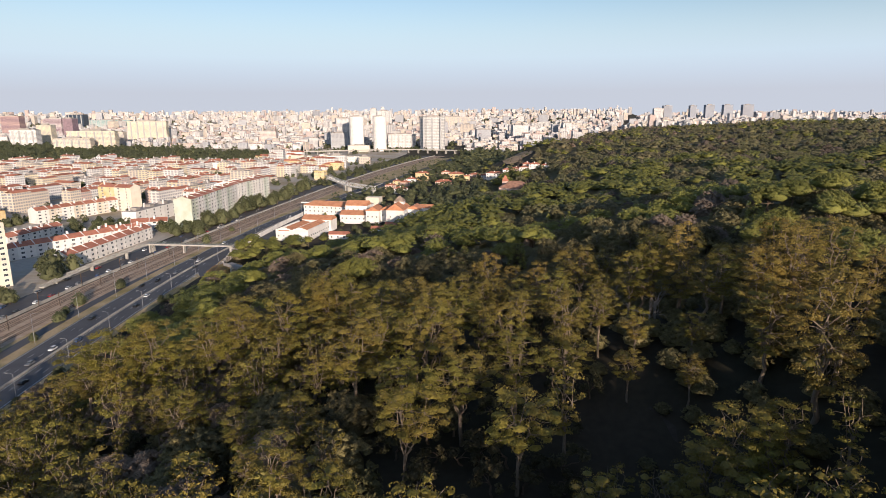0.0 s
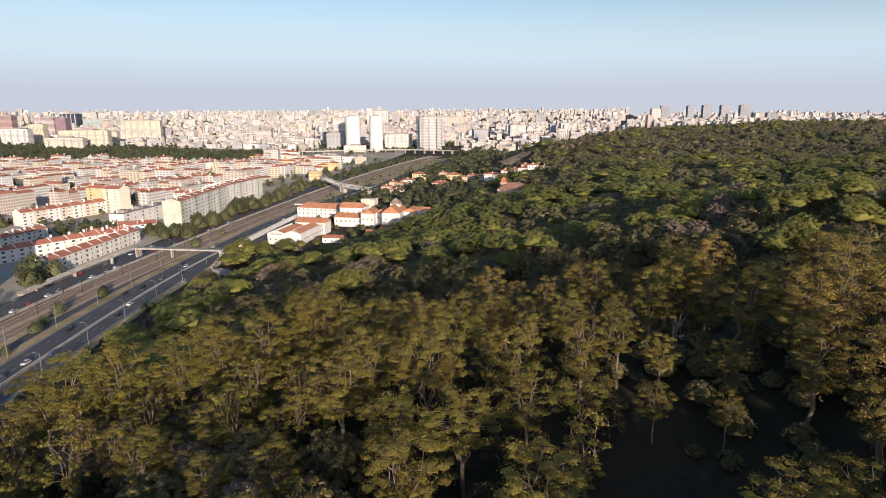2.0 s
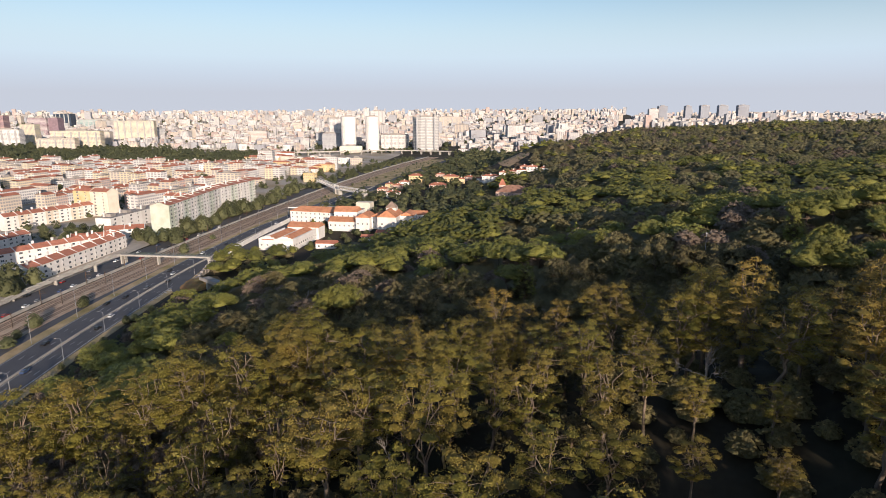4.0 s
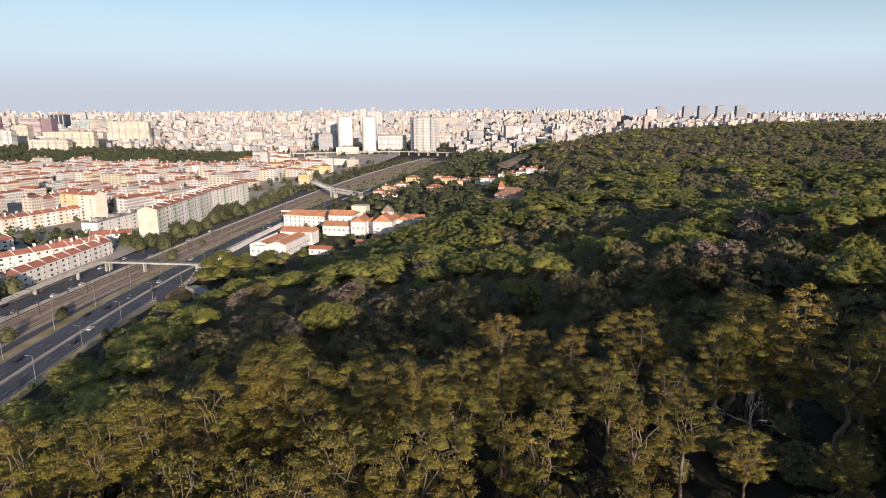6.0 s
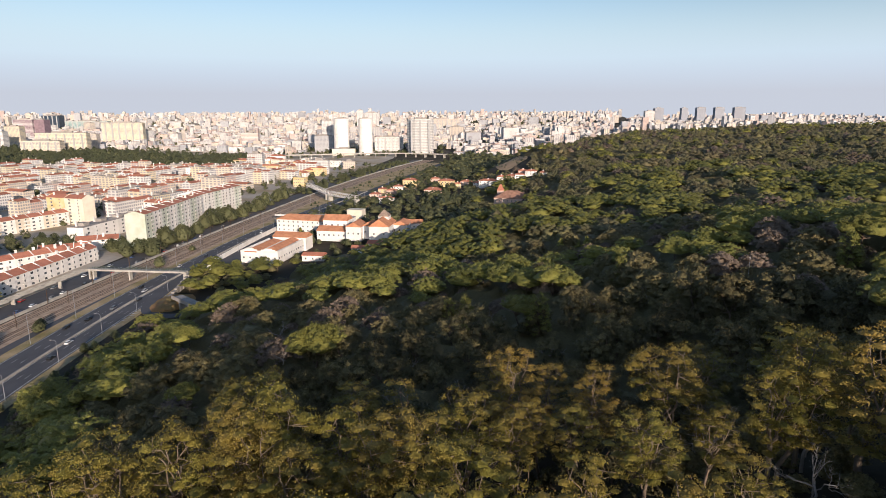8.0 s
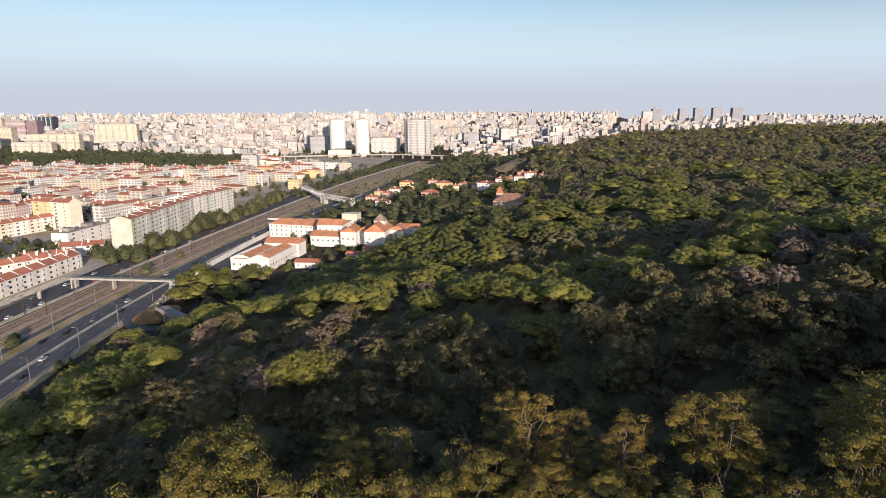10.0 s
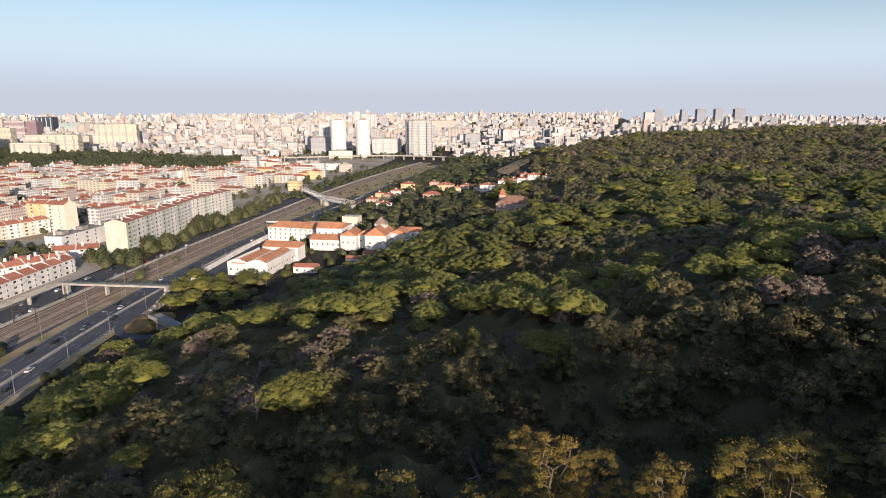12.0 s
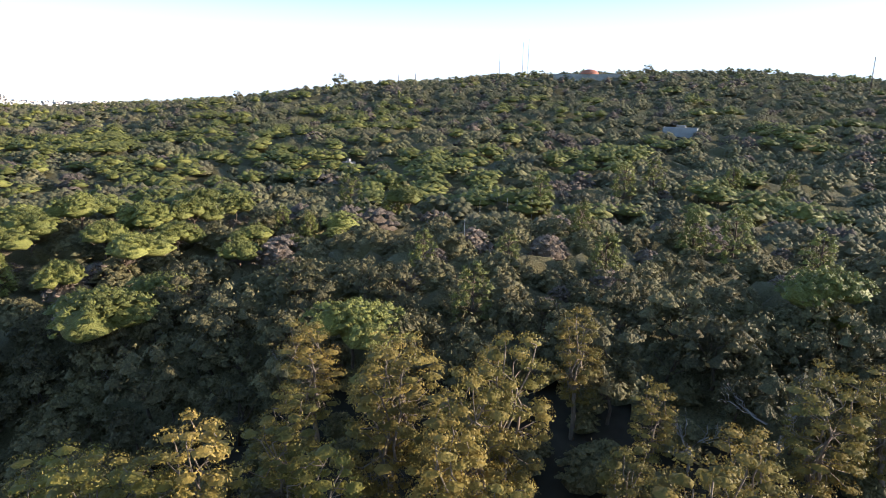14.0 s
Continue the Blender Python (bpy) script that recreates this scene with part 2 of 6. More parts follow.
def along(points, step=12):
    """A smooth line through points, as places and the ways to their right."""
    p = np.array(points, float)
    s = np.r_[0, np.cumsum(np.hypot(*np.diff(p, axis=0).T))]
    u = np.arange(0, s[-1], step)
    c = np.stack([np.interp(u, s, p[:, 0]), np.interp(u, s, p[:, 1])], -1)
    for _ in range(6):
        c[1:-1] = (c[:-2] + 2 * c[1:-1] + c[2:]) / 4
    d = np.gradient(c, axis=0)
    d /= np.hypot(*d.T)[:, None]
    return c, np.stack([d[:, 1], -d[:, 0]], -1)


def strip(name, line, a, b, z, mat, thick=0.3, label="", dash=0, gap=0, kind="structure", category="road", lo=0, hi=9999):
    """A slab along a line between two offsets to its right."""
    c, r = line
    sh = Shape()
    for i in range(len(c) - 1):
        if i < lo or i >= hi or (dash and i % (dash + gap) >= dash):
            continue
        p = [c[i] + a * r[i], c[i] + b * r[i], c[i + 1] + b * r[i + 1], c[i + 1] + a * r[i + 1]]
        k = len(sh.v)
        sh.v += [(*q, z) for q in p] + [(*q, z - thick) for q in p]
        for f in ((0, 1, 2, 3), (0, 4, 5, 1), (1, 5, 6, 2), (2, 6, 7, 3), (3, 7, 4, 0)):
            sh.f.append(tuple(k + j for j in f))
            sh.s.append(0)
    return tagged(part(name, sh, mat), label, category, kind=kind)


def line_at(points, y):
    return float(np.interp(y, [p[1] for p in points], [p[0] for p in points]))


road_line, rail_line = along(ROAD), along(RAILS)
strip("road", road_line, -13, 10.5, 0.15, M_ASPHALT, label="grey asphalt motorway with several lanes each way", hi=98)
strip("road", road_line, -3, 8, 0.15, M_ASPHALT, label="grey asphalt road running on below the viaduct", lo=98)
strip("verge", road_line, -26, -3, 0.11, M_VERGE, label="dry sandy ground between railway and road", category="verge", lo=98)
strip("verge", road_line, 8, 22, 0.11, M_VERGE, label="dry sandy ground beside the road", category="verge", lo=98)
strip("verge", road_line, -26, -13, 0.10, M_VERGE, label="dry grass verge between motorway and railway", category="verge")
strip("verge", road_line, 10.5, 15, 0.10, M_VERGE, label="dry grass verge at the foot of the wooded slope", category="verge")
between = Shape()
for yy in range(-290, 1330, 15):
    quad = []
    for y2 in (yy, yy + 15):
        a = float(np.interp(y2, [p[1] for p in RAILS], [p[0] for p in RAILS])) + 11
        b = float(np.interp(y2, [p[1] for p in ROAD], [p[0] for p in ROAD])) - 13
        quad.append(((a, y2, 0.06), (max(a, b), y2, 0.06)))
    between.face([quad[0][0], quad[0][1], quad[1][1], quad[1][0]])
tagged(part("verge", between, M_VERGE), "dry sandy strip between railway and motorway", "verge", kind="structure")
strip("verge", road_line, 22, 62, 0.08, M_VERGE, label="dry open ground below the viaduct", category="verge", lo=100)
strip("verge", road_line, 22, 44, 0.07, M_VERGE, label="dry grass bank along the motorway", category="verge", lo=76, hi=100)
strip("ballast", rail_line, -9, 13, 0.22, M_BALLAST, label="rust-brown railway ballast bed", category="railway")
fine_road = along(ROAD, 4)
for off in (-12.2, -0.9, 0.9, 9.8):
    strip("road_marking", fine_road, off - 0.12, off + 0.12, 0.16, M_PAINT, 0.008, "solid white edge line", category="marking", hi=292)
for off in (-8.4, -4.6, 3.9, 6.9):
    strip("road_marking", fine_road, off - 0.07, off + 0.07, 0.16, M_PAINT, 0.008, "broken white lane line", dash=1, gap=3, category="marking", hi=292)
strip("median_barrier", road_line, -0.25, 0.25, 0.95, M_CONCRETE, 0.8, "low concrete barrier along the middle of the motorway", category="barrier", hi=98)
for off in (-6.4, -4.9, -2.6, -1.1, 4.2, 5.7, 8.0, 9.5):
    strip("rail", rail_line, off - 0.09, off + 0.09, 0.42, M_RAIL, 0.18, "worn steel railway rail", category="rail")
strip("slip_road", road_line, -24, -18.5, 0.13, M_ASPHALT, label="narrow dark service lane beside the motorway", lo=30, hi=62)
strip("street", rail_line, -32, -12, 0.08, M_ASPHALT, label="grey asphalt street beside the railway", category="street")
strip("railway_wall", rail_line, -11, -10.5, 1.6, M_CONCRETE, 1.6, "low pale concrete wall beside the railway", category="wall")


# ---- trees ----
def shell(rng, n, radius, low=-0.2):
    """Points and outward ways on a squashed ball, mostly its upper part."""
    d = rng.normal(size=(n * 3, 3))
    d /= np.linalg.norm(d, axis=1)[:, None]
    d = d[d[:, 2] > low][:n]
    return d * np.asarray(radius), d


def cards(rng, places, ways, size, loose=0.4):
    """Leaf-shaped faces at places, facing roughly along the ways."""
    n = len(places)
    w = ways + loose * rng.normal(size=(n, 3))
    w /= np.linalg.norm(w, axis=1)[:, None]
    a = np.cross(w, rng.normal(size=(n, 3)))
    a /= np.linalg.norm(a, axis=1)[:, None]
    b = np.cross(w, a)
    s = size * rng.uniform(0.6, 1.3, (n, 1))
    a, b = a * s, b * s * 0.55
    return np.stack([places - a, places - 0.2 * a + b, places + a, places - 0.1 * a - b], 1)


def clumps(rng, centres, radii, each, size, flat=0.7, low=-0.3):
    out = []
    for c, r in zip(centres, radii):
        p, w = shell(rng, each, (r, r, r * flat), low)
        out.append(cards(rng, c + p * rng.uniform(0.75, 1.05, (len(p), 1)), w, size))
    return np.concatenate(out)


def domes(rng, centres, radii, flat=0.75, rings=2, low=-0.35, rough=0.16):
    """Lumpy rounded caps, as an array (n, 4, 3)."""
    out = []
    sides = 8 if rings > 2 else 6
    w = np.arange(sides) * 2 * math.pi / sides
    for c, r in zip(centres, radii):
        turn = rng.uniform(0, 6.28)
        loops = []
        for j in range(rings):
            a = math.asin(low) + (math.pi / 2 - math.asin(low)) * j / (rings if rings > 1 else 1.6)
            q = r * rng.uniform(1 - rough, 1 + rough, sides)
            loops.append(np.stack([np.cos(w + turn) * math.cos(a) * q, np.sin(w + turn) * math.cos(a) * q, math.sin(a) * q * flat], -1))
        tip = np.array([0, 0, r * flat * (0.72 if rings == 1 else 1.0)]) + rng.normal(size=3) * 0.1 * r
        top = loops[-1]
        q = [[tip, top[k], top[(k + 1) % sides], top[(k + 2) % sides]] for k in range(0, sides, 2)]
        for lower, upper in zip(loops, loops[1:]):
            q += [[lower[k], lower[(k + 1) % sides], upper[(k + 1) % sides], upper[k]] for k in range(sides)]
        out.append(np.array(q) + c)
    return np.concatenate(out)


def bent(rng, a, b, n=5, wild=0.08):
    """A crooked line between two points."""
    a, b = np.asarray(a, float), np.asarray(b, float)
    t = np.linspace(0, 1, n)[:, None]
    p = a + (b - a) * t
    p[1:-1] += rng.normal(size=(n - 2, 3)) * wild * np.linalg.norm(b - a)
    return p


def eucalyptus(seed, height=24.0, wide=4.5, tufts=44, each=80, size=0.13, low=0.3, limbs=5):
    """A forked trunk with crooked limbs; domed tufts of leaves end its twigs all over an egg-shaped crown."""
    rng = np.random.default_rng(seed)
    sh = Shape()
    lean = rng.normal(size=2) * 0.05 * height
    fork = np.array([*(lean * 0.4), height * rng.uniform(0.3, 0.42)])
    sh.tube(bent(rng, (0, 0, -1.5), fork, 5, 0.02), np.linspace(0.42, 0.28, 5), 6)
    nodes = []
    for k in range(limbs):
        w = k * 2 * math.pi / limbs + rng.normal() * 0.35
        out = wide * rng.uniform(0.3, 0.62) * (0.35 if k == 0 else 1)
        tip = np.array([*lean, 0]) + (math.cos(w) * out, math.sin(w) * out, height * rng.uniform(0.78, 0.92))
        limb = bent(rng, fork - (0, 0, rng.uniform(0, 0.08) * height), tip, 7, 0.045)
        sh.tube(limb, np.linspace(0.18, 0.05, 7), 4)
        nodes += list(limb[2:])
    nodes = np.array(nodes)
    centres, radii = [], []
    mid = (low + 1) / 2
    for k in range(tufts):
        u = 1 - 2 * ((k + rng.uniform(0, 1)) / tufts) ** 0.85
        w = k * 2.39996 + rng.normal() * 0.3
        r = rng.uniform(0.62, 1.0) if rng.random() < 0.8 else rng.uniform(0.2, 0.6)
        flat = math.sqrt(max(0.0, 1 - u * u))
        c = np.array([*lean, 0]) + (math.cos(w) * flat * wide * r, math.sin(w) * flat * wide * r, height * (mid + (1 - mid) * 0.95 * u * (0.75 + 0.25 * r)))
        near = nodes[np.argmin(((nodes - c) ** 2).sum(1) + 6 * np.maximum(0, nodes[:, 2] - c[2] + 0.5) ** 2)]
        sh.tube(bent(rng, near, c - (0, 0, 0.2), 3, 0.09), (0.075, 0.05, 0.025), 3)
        centres.append(c)
        radii.append(rng.uniform(0.8, 1.55) * (wide / 4.5) ** 0.4)
    centres, radii = np.array(centres), np.array(radii)
    return sh, np.concatenate([domes(rng, centres, radii * 0.7, 0.6, 1, -0.25), clumps(rng, centres, radii, each, size, 0.68, -0.15)])


def dome_sheet(rng, wide, height, droop, sides, rings, power=2.3, lump=0.25, under=0.9):
    """The closed, uneven surface of a spreading crown, as an array (n, 4, 3)."""
    w = np.arange(sides) * 2 * math.pi / sides + rng.uniform(0, 6.28)
    a, b = rng.uniform(0, 6.28, 2)
    out = 1 + 0.13 * np.sin(2 * w + a) + 0.09 * np.sin(3 * w + b) + rng.normal(size=sides) * 0.04
    loops = []
    for j in range(1, rings + 1):
        f = j / rings
        r = wide * f * (1 + (out - 1) * f)
        loops.append(np.stack([np.cos(w) * r, np.sin(w) * r, height - droop * f**power + lump * rng.normal(size=sides)], -1))
    r = wide * out * 0.55
    loops.append(np.stack([np.cos(w) * r, np.sin(w) * r, height - droop - under + 0.2 * rng.normal(size=sides)], -1))
    tip, base = np.array([0, 0, height]), np.array([0, 0, height - droop - under * 0.7])
    q = [[tip, loops[0][k], loops[0][(k + 1) % sides], loops[0][(k + 2) % sides]] for k in range(0, sides, 2)]
    for inner, outer in zip(loops, loops[1:]):
        q += [[outer[k], outer[(k + 1) % sides], inner[(k + 1) % sides], inner[k]] for k in range(sides)]
    q += [[base, loops[-1][(k + 2) % sides], loops[-1][(k + 1) % sides], loops[-1][k]] for k in range(0, sides, 2)]
    return np.array(q)


def bumps_on(rng, wide, height, droop, n, swell, power=2.3):
    """Centres and sizes of the clumps that roughen such a crown."""
    k = np.arange(n)
    f, w = np.sqrt((k + rng.uniform(0.2, 0.8, n)) / n), k * 2.39996 + rng.normal(size=n) * 0.3
    c = np.stack([np.cos(w) * f * wide * 0.97, np.sin(w) * f * wide * 0.97, height - droop * f**power - 0.15 - 2.2 * np.maximum(0, f - 0.78) * swell + rng.normal(size=n) * 0.15], -1)
    return c, rng.uniform(0.7, 1.35, n) * swell


def stone_pine(seed, height=12.0, wide=6.0):
    """An umbrella of several flat domes close together, on a forked trunk."""
    rng = np.random.default_rng(seed)
    sh = Shape()
    fork = np.array([*(rng.normal(size=2) * 0.5), height * 0.5])
    sh.tube(bent(rng, (0, 0, -1.2), fork, 5, 0.03), np.linspace(0.3, 0.2, 5), 6)
    leaves = []
    for k in range(4):
        w = k * 2.09 + rng.normal() * 0.3
        r = 0 if k == 0 else wide * rng.uniform(0.4, 0.55)
        at = np.array([math.cos(w) * r, math.sin(w) * r, -rng.uniform(0.2, 1.3) * (k > 0)])
        span, drop = wide * rng.uniform(0.55, 0.68), rng.uniform(1.8, 2.6)
        c, radii = bumps_on(rng, span, height, drop, 34, 0.72)
        leaves += [dome_sheet(rng, span * 0.88, height - 0.8, drop, 10, 2) + at, domes(rng, c + at, radii * 0.9, 0.8, 1, -0.3, 0.3), clumps(rng, c + at, radii * 1.05, 8, 0.19, 0.8, 0.0)]
        for t in c[3::9]:
            sh.tube(bent(rng, fork, t + at - (0, 0, 1.2), 4, 0.06), (0.13, 0.1, 0.07, 0.04), 4)
    return sh, np.concatenate(leaves)


def oak(seed, height=7.5, wide=3.6, each=19, size=0.27, n=22):
    rng = np.random.default_rng(seed)
    sh = Shape()
    fork = np.array([*(rng.normal(size=2) * 0.3), height * 0.35])
    sh.tube(bent(rng, (0, 0, -1), fork, 4, 0.04), np.linspace(0.2, 0.14, 4), 5)
    p, _ = shell(rng, n, (wide * 0.75, wide * 0.75, height * 0.4), -0.45)
    p = p * rng.uniform(0.75, 1.1, (len(p), 1)) + (0, 0, height * 0.56)
    for c in p[::3]:
        sh.tube(bent(rng, fork, c, 4, 0.08), (0.09, 0.07, 0.05, 0.025), 4)
    radii = rng.uniform(0.75, 1.4, len(p)) * wide / 3.4
    return sh, np.concatenate([domes(rng, p, radii * 0.7, 0.95, 1), clumps(rng, p, radii, each, size, 0.9, -0.3)])


def tall_pine(seed, height=13.0):
    """A bushy young pine: boughs that end in rising clumps, wide below the middle and blunt at the top."""
    rng = np.random.default_rng(seed)
    sh = Shape()
    trunk = bent(rng, (0, 0, -1), (rng.normal() * 0.4, rng.normal() * 0.4, height * 0.92), 6, 0.012)
    sh.tube(trunk, np.linspace(0.28, 0.06, 6), 6)
    centres, radii = [], []
    for k in range(44):
        f = 0.2 + 0.76 * k / 43
        r = 3.5 * height / 13 * math.sqrt(max(0.02, 1 - ((f - 0.4) / 0.6) ** 2)) * rng.uniform(0.55, 1.05)
        w = k * 2.4 + rng.normal() * 0.4
        c = np.array([math.cos(w) * r, math.sin(w) * r, height * (f + rng.normal() * 0.02)])
        sh.tube([trunk[min(int(f * 5), 5)], c - (0, 0, 0.5), c], (0.07, 0.05, 0.02), 3)
        centres.append(c)
        radii.append(rng.uniform(0.75, 1.3) * (1.1 - 0.4 * f))
    centres, radii = np.array(centres), np.array(radii)
    return sh, np.concatenate([domes(rng, centres, radii * 0.8, 1.1, 1, -0.3, 0.25), clumps(rng, centres, radii, 30, 0.19, 1.15, -0.3)])


def bare_tree(seed, height=9.0):
    rng = np.random.default_rng(seed)
    sh = Shape()

    def grow(a, way, length, r, depth):
        b = a + way * length
        sh.tube(bent(rng, a, b, 4, 0.07), np.linspace(r, r * 0.6, 4), 5 if depth < 2 else 3)
        if depth < 4:
            for _ in range(3 if depth else 4):
                w = way + rng.normal(size=3) * 0.5 + (0, 0, 0.12)
                grow(a + (b - a) * rng.uniform(0.55, 1.0), w / np.linalg.norm(w), length * rng.uniform(0.5, 0.75), r * 0.5, depth + 1)

    grow(np.array([0.0, 0, -1]), np.array([0.05, 0.02, 1.0]), height * 0.42, 0.2, 0)
    return sh


def tree_thing(name, made, bark, leaf, label, category="tree"):
    sh, leaves = made
    root = tagged(new(name), label, category)
    part("trunk", sh, bark, root, smooth=True)
    part("crown", quads_mesh("crown", leaves, leaf), None, root)
    return root


# ---- the woods ----
TREES = {
    "eucalyptus": [tree_thing("eucalyptus_tree", eucalyptus(s, h, w, 26, 24, 0.27), M_BARK_PALE, M_EUC, "tall eucalyptus with pale limbs and olive leaf clumps") for s, h, w in ((1, 21, 4.6), (2, 23, 4.2), (5, 18, 5.0))],
    "near_eucalyptus": [tree_thing("eucalyptus_tree", eucalyptus(s, h, w, n, low=b), M_BARK_PALE, M_EUC, "spreading eucalyptus with crooked pale limbs and olive leaf clumps") for s, h, w, n, b in ((3, 20, 5.2, 48, 0.38), (4, 20, 4.6, 44, 0.3), (6, 20, 6.4, 58, 0.5), (7, 20, 5.8, 52, 0.45))],
    "tall_eucalyptus": [tree_thing("eucalyptus_tree", eucalyptus(s, 20, w, 58, low=0.2, limbs=4), M_BARK_PALE, M_EUC_GOLD, "tall upright eucalyptus with an egg-shaped golden crown") for s, w in ((8, 4.3), (9, 4.8), (10, 3.9))],
    "stone_pine": [tree_thing("stone_pine", stone_pine(s, h, w), M_BARK, M_PINE, "umbrella-shaped stone pine with a flat yellow-green crown") for s, h, w in ((11, 12, 6.2), (12, 11, 5.4), (13, 13, 6.9))],
    "oak": [tree_thing("oak_tree", oak(s, h, w), M_BARK, M_SCRUB_SHADED, "low round evergreen oak with grey-green leaves toned dark for shade") for s, h, w in ((21, 7.5, 3.6), (22, 6.2, 3.2), (23, 8.5, 4.2))],
    "shrub": [tree_thing("shrub", oak(s, h, w, 18, 0.25, 12), M_BARK, M_SHRUB_SHADED, "low shrub toned dark for the shade under the eucalyptus trees", "shrub") for s, h, w in ((25, 3.6, 2.6), (26, 3.0, 2.4), (27, 4.2, 2.6))],
    "pine": [tree_thing("pine_tree", tall_pine(s, h), M_BARK, M_PINE, "upright young pine with a pointed ragged crown") for s, h in ((31, 13), (32, 10))],
}
bare = tagged(new("bare_tree"), "leafless grey tree with crooked branches", "tree")
part("trunk", bare_tree(41), M_DEAD, bare, smooth=True)
TREES["bare"] = [bare]
GROUPS = {"eucalyptus": "eucalyptus trees of the near belt", "near_eucalyptus": "eucalyptus trees of the near belt", "tall_eucalyptus": "eucalyptus trees of the near belt", "stone_pine": "stone pines of the slope", "oak": "evergreen oaks of the slope", "pine": "young pines of the slope", "shrub": "shrubs of the dell", "bare": "leafless trees of the slope"}


def light_crown(kind, seed, level):
    """A crown as one uneven dome with clumps on it, and loose leaves where it is nearer."""
    rng = np.random.default_rng(seed)
    if kind == "pine":
        n = (16, 5, 3, 2)[level]
        w = np.arange(n) * 2.4 + rng.normal(size=n) * 0.4
        k = np.arange(n) / n
        c = np.stack([np.cos(w) * (2.1 - 1.7 * k), np.sin(w) * (2.1 - 1.7 * k), 2.8 + 6.0 * k], -1)
        r = (2.0 - 1.2 * k) * rng.uniform(0.75, 1.2, n) * (0.62 if level == 0 else 1)
        body = domes(rng, c, r, 1.05, 2, -0.4, 0.3)
        return body if level else np.concatenate([body, clumps(rng, c, r * 1.08, 12, 0.26, 1.1, -0.3)])
    sides, rings, n = (10, 8, 6, 6)[level], (2, 1, 1, 1)[level], (54, 17, 7, 2)[level]
    if kind == "stone_pine":
        wide, height, droop, power, swell, deep = rng.uniform(4.6, 6.0), 9.6, rng.uniform(2.4, 3.4), 2.2, (0.7, 1.25, 1.8, 2.4)[level], (0.7, 0.7, 0.7, 0.5)[level]
    else:
        wide, height, droop, power, swell, deep = rng.uniform(3.2, 4.1), 6.0, rng.uniform(3.2, 4.2), 2.0, (0.56, 0.95, 1.4, 1.9)[level], (0.6, 0.6, 0.6, 0.5)[level]
    body = dome_sheet(rng, wide * 0.82, height - deep - 0.35, droop, sides, rings, power, 0.2)
    c, r = bumps_on(rng, wide, height, droop, n, swell, power)
    c[:, 2] += rng.normal(size=n) * 0.2 * swell
    body = np.concatenate([body, domes(rng, c, r, 0.8 if kind == "stone_pine" else 1.0, 1, -0.3, 0.34)])
    return body if level else np.concatenate([body, clumps(rng, c, r * 1.12, 3, 0.3, 0.9, -0.2)])


MID, FAR, FARTHEST, TOWN = ({k: [light_crown(k, 10 * level + s, level) for s in range(6)] for k in ("stone_pine", "oak", "pine")} for level in range(4))
LEAF = {"stone_pine": 0, "pine": 0, "oak": 1, "twig": 2}
rng = np.random.default_rng(7)
BELT = np.array([(-130, 150), (-80, 165), (-25, 170), (26, 160), (45, 160), (84, 146), (90, 100), (84, 60), (66, -20)], float)


def in_belt(x, y):
    return y < np.interp(x, BELT[:6, 0], BELT[:6, 1]) and (x < np.interp(y, BELT[::-1][:4, 1], BELT[::-1][:4, 0]) if y < 146 else True)


# the villas at the foot of the hill: place, colour, width, depth, height
VILLAS = ((-25, 914, 1, 19, 12, 10), (-59, 858, 1, 10, 9, 5), (-47, 847, 2, 12, 9, 4.5), (-40, 879, 0, 13, 9, 5.5), (-64, 808, 2, 12, 10, 5), (-48, 763, 0, 15, 9, 6), (5, 845, 2, 22, 14, 5), (24, 920, 1, 21, 12, 8), (9, 951, 2, 12, 9, 8), (38, 899, 1, 9, 9, 6.5), (52, 920, 2, 16, 10, 5),
          (74, 846, 0, 22, 10, 6.5), (91, 852, 0, 11, 9, 4.5), (103, 841, 2, 12, 9, 4.5), (112, 836, 0, 12, 9, 4.5), (126, 836, 0, 14, 9, 5), (138, 818, 0, 11, 8, 4), (118, 850, 2, 12, 9, 4.5), (64, 870, 0, 12, 9, 5))


def free_of_trees(x, y):
    if 700 < y < 980 and -80 < x < 160 and min(((x - v[0]) / (v[3] / 2 + 3)) ** 2 + ((y - v[1] + 13) / 24) ** 2 for v in VILLAS) < 1:
        return False
    if x - foot(y) < (-2 if y < 330 else 5):
        return False
    if (x - 112) ** 2 / 30**2 + (y - 945) ** 2 / 80**2 < 1 or ((x - 84) / 23) ** 2 + ((y - 692) / 36) ** 2 < 1:
        return False
    if -145 < x < -5 and 470 + (x + 145) * 0.22 < y < 606:
        return False
    if abs(x - 384) < 12 and abs(y - 262) < 9 or abs(x - 553) < 22 and abs(y - 48) < 14 or abs(x - 955) < 60 and abs(y - 139) < 30:
        return False
    if ((x + 127) / 30) ** 2 + ((y - 368) / 36) ** 2 < 1:
        return False
    return True


def seen_side(x, y):
    a0 = math.degrees(math.atan2(x, y + 15))
    a1 = math.degrees(math.atan2(x, y - 97))
    return -46 < a0 < 40 or 30 < a1 < 118


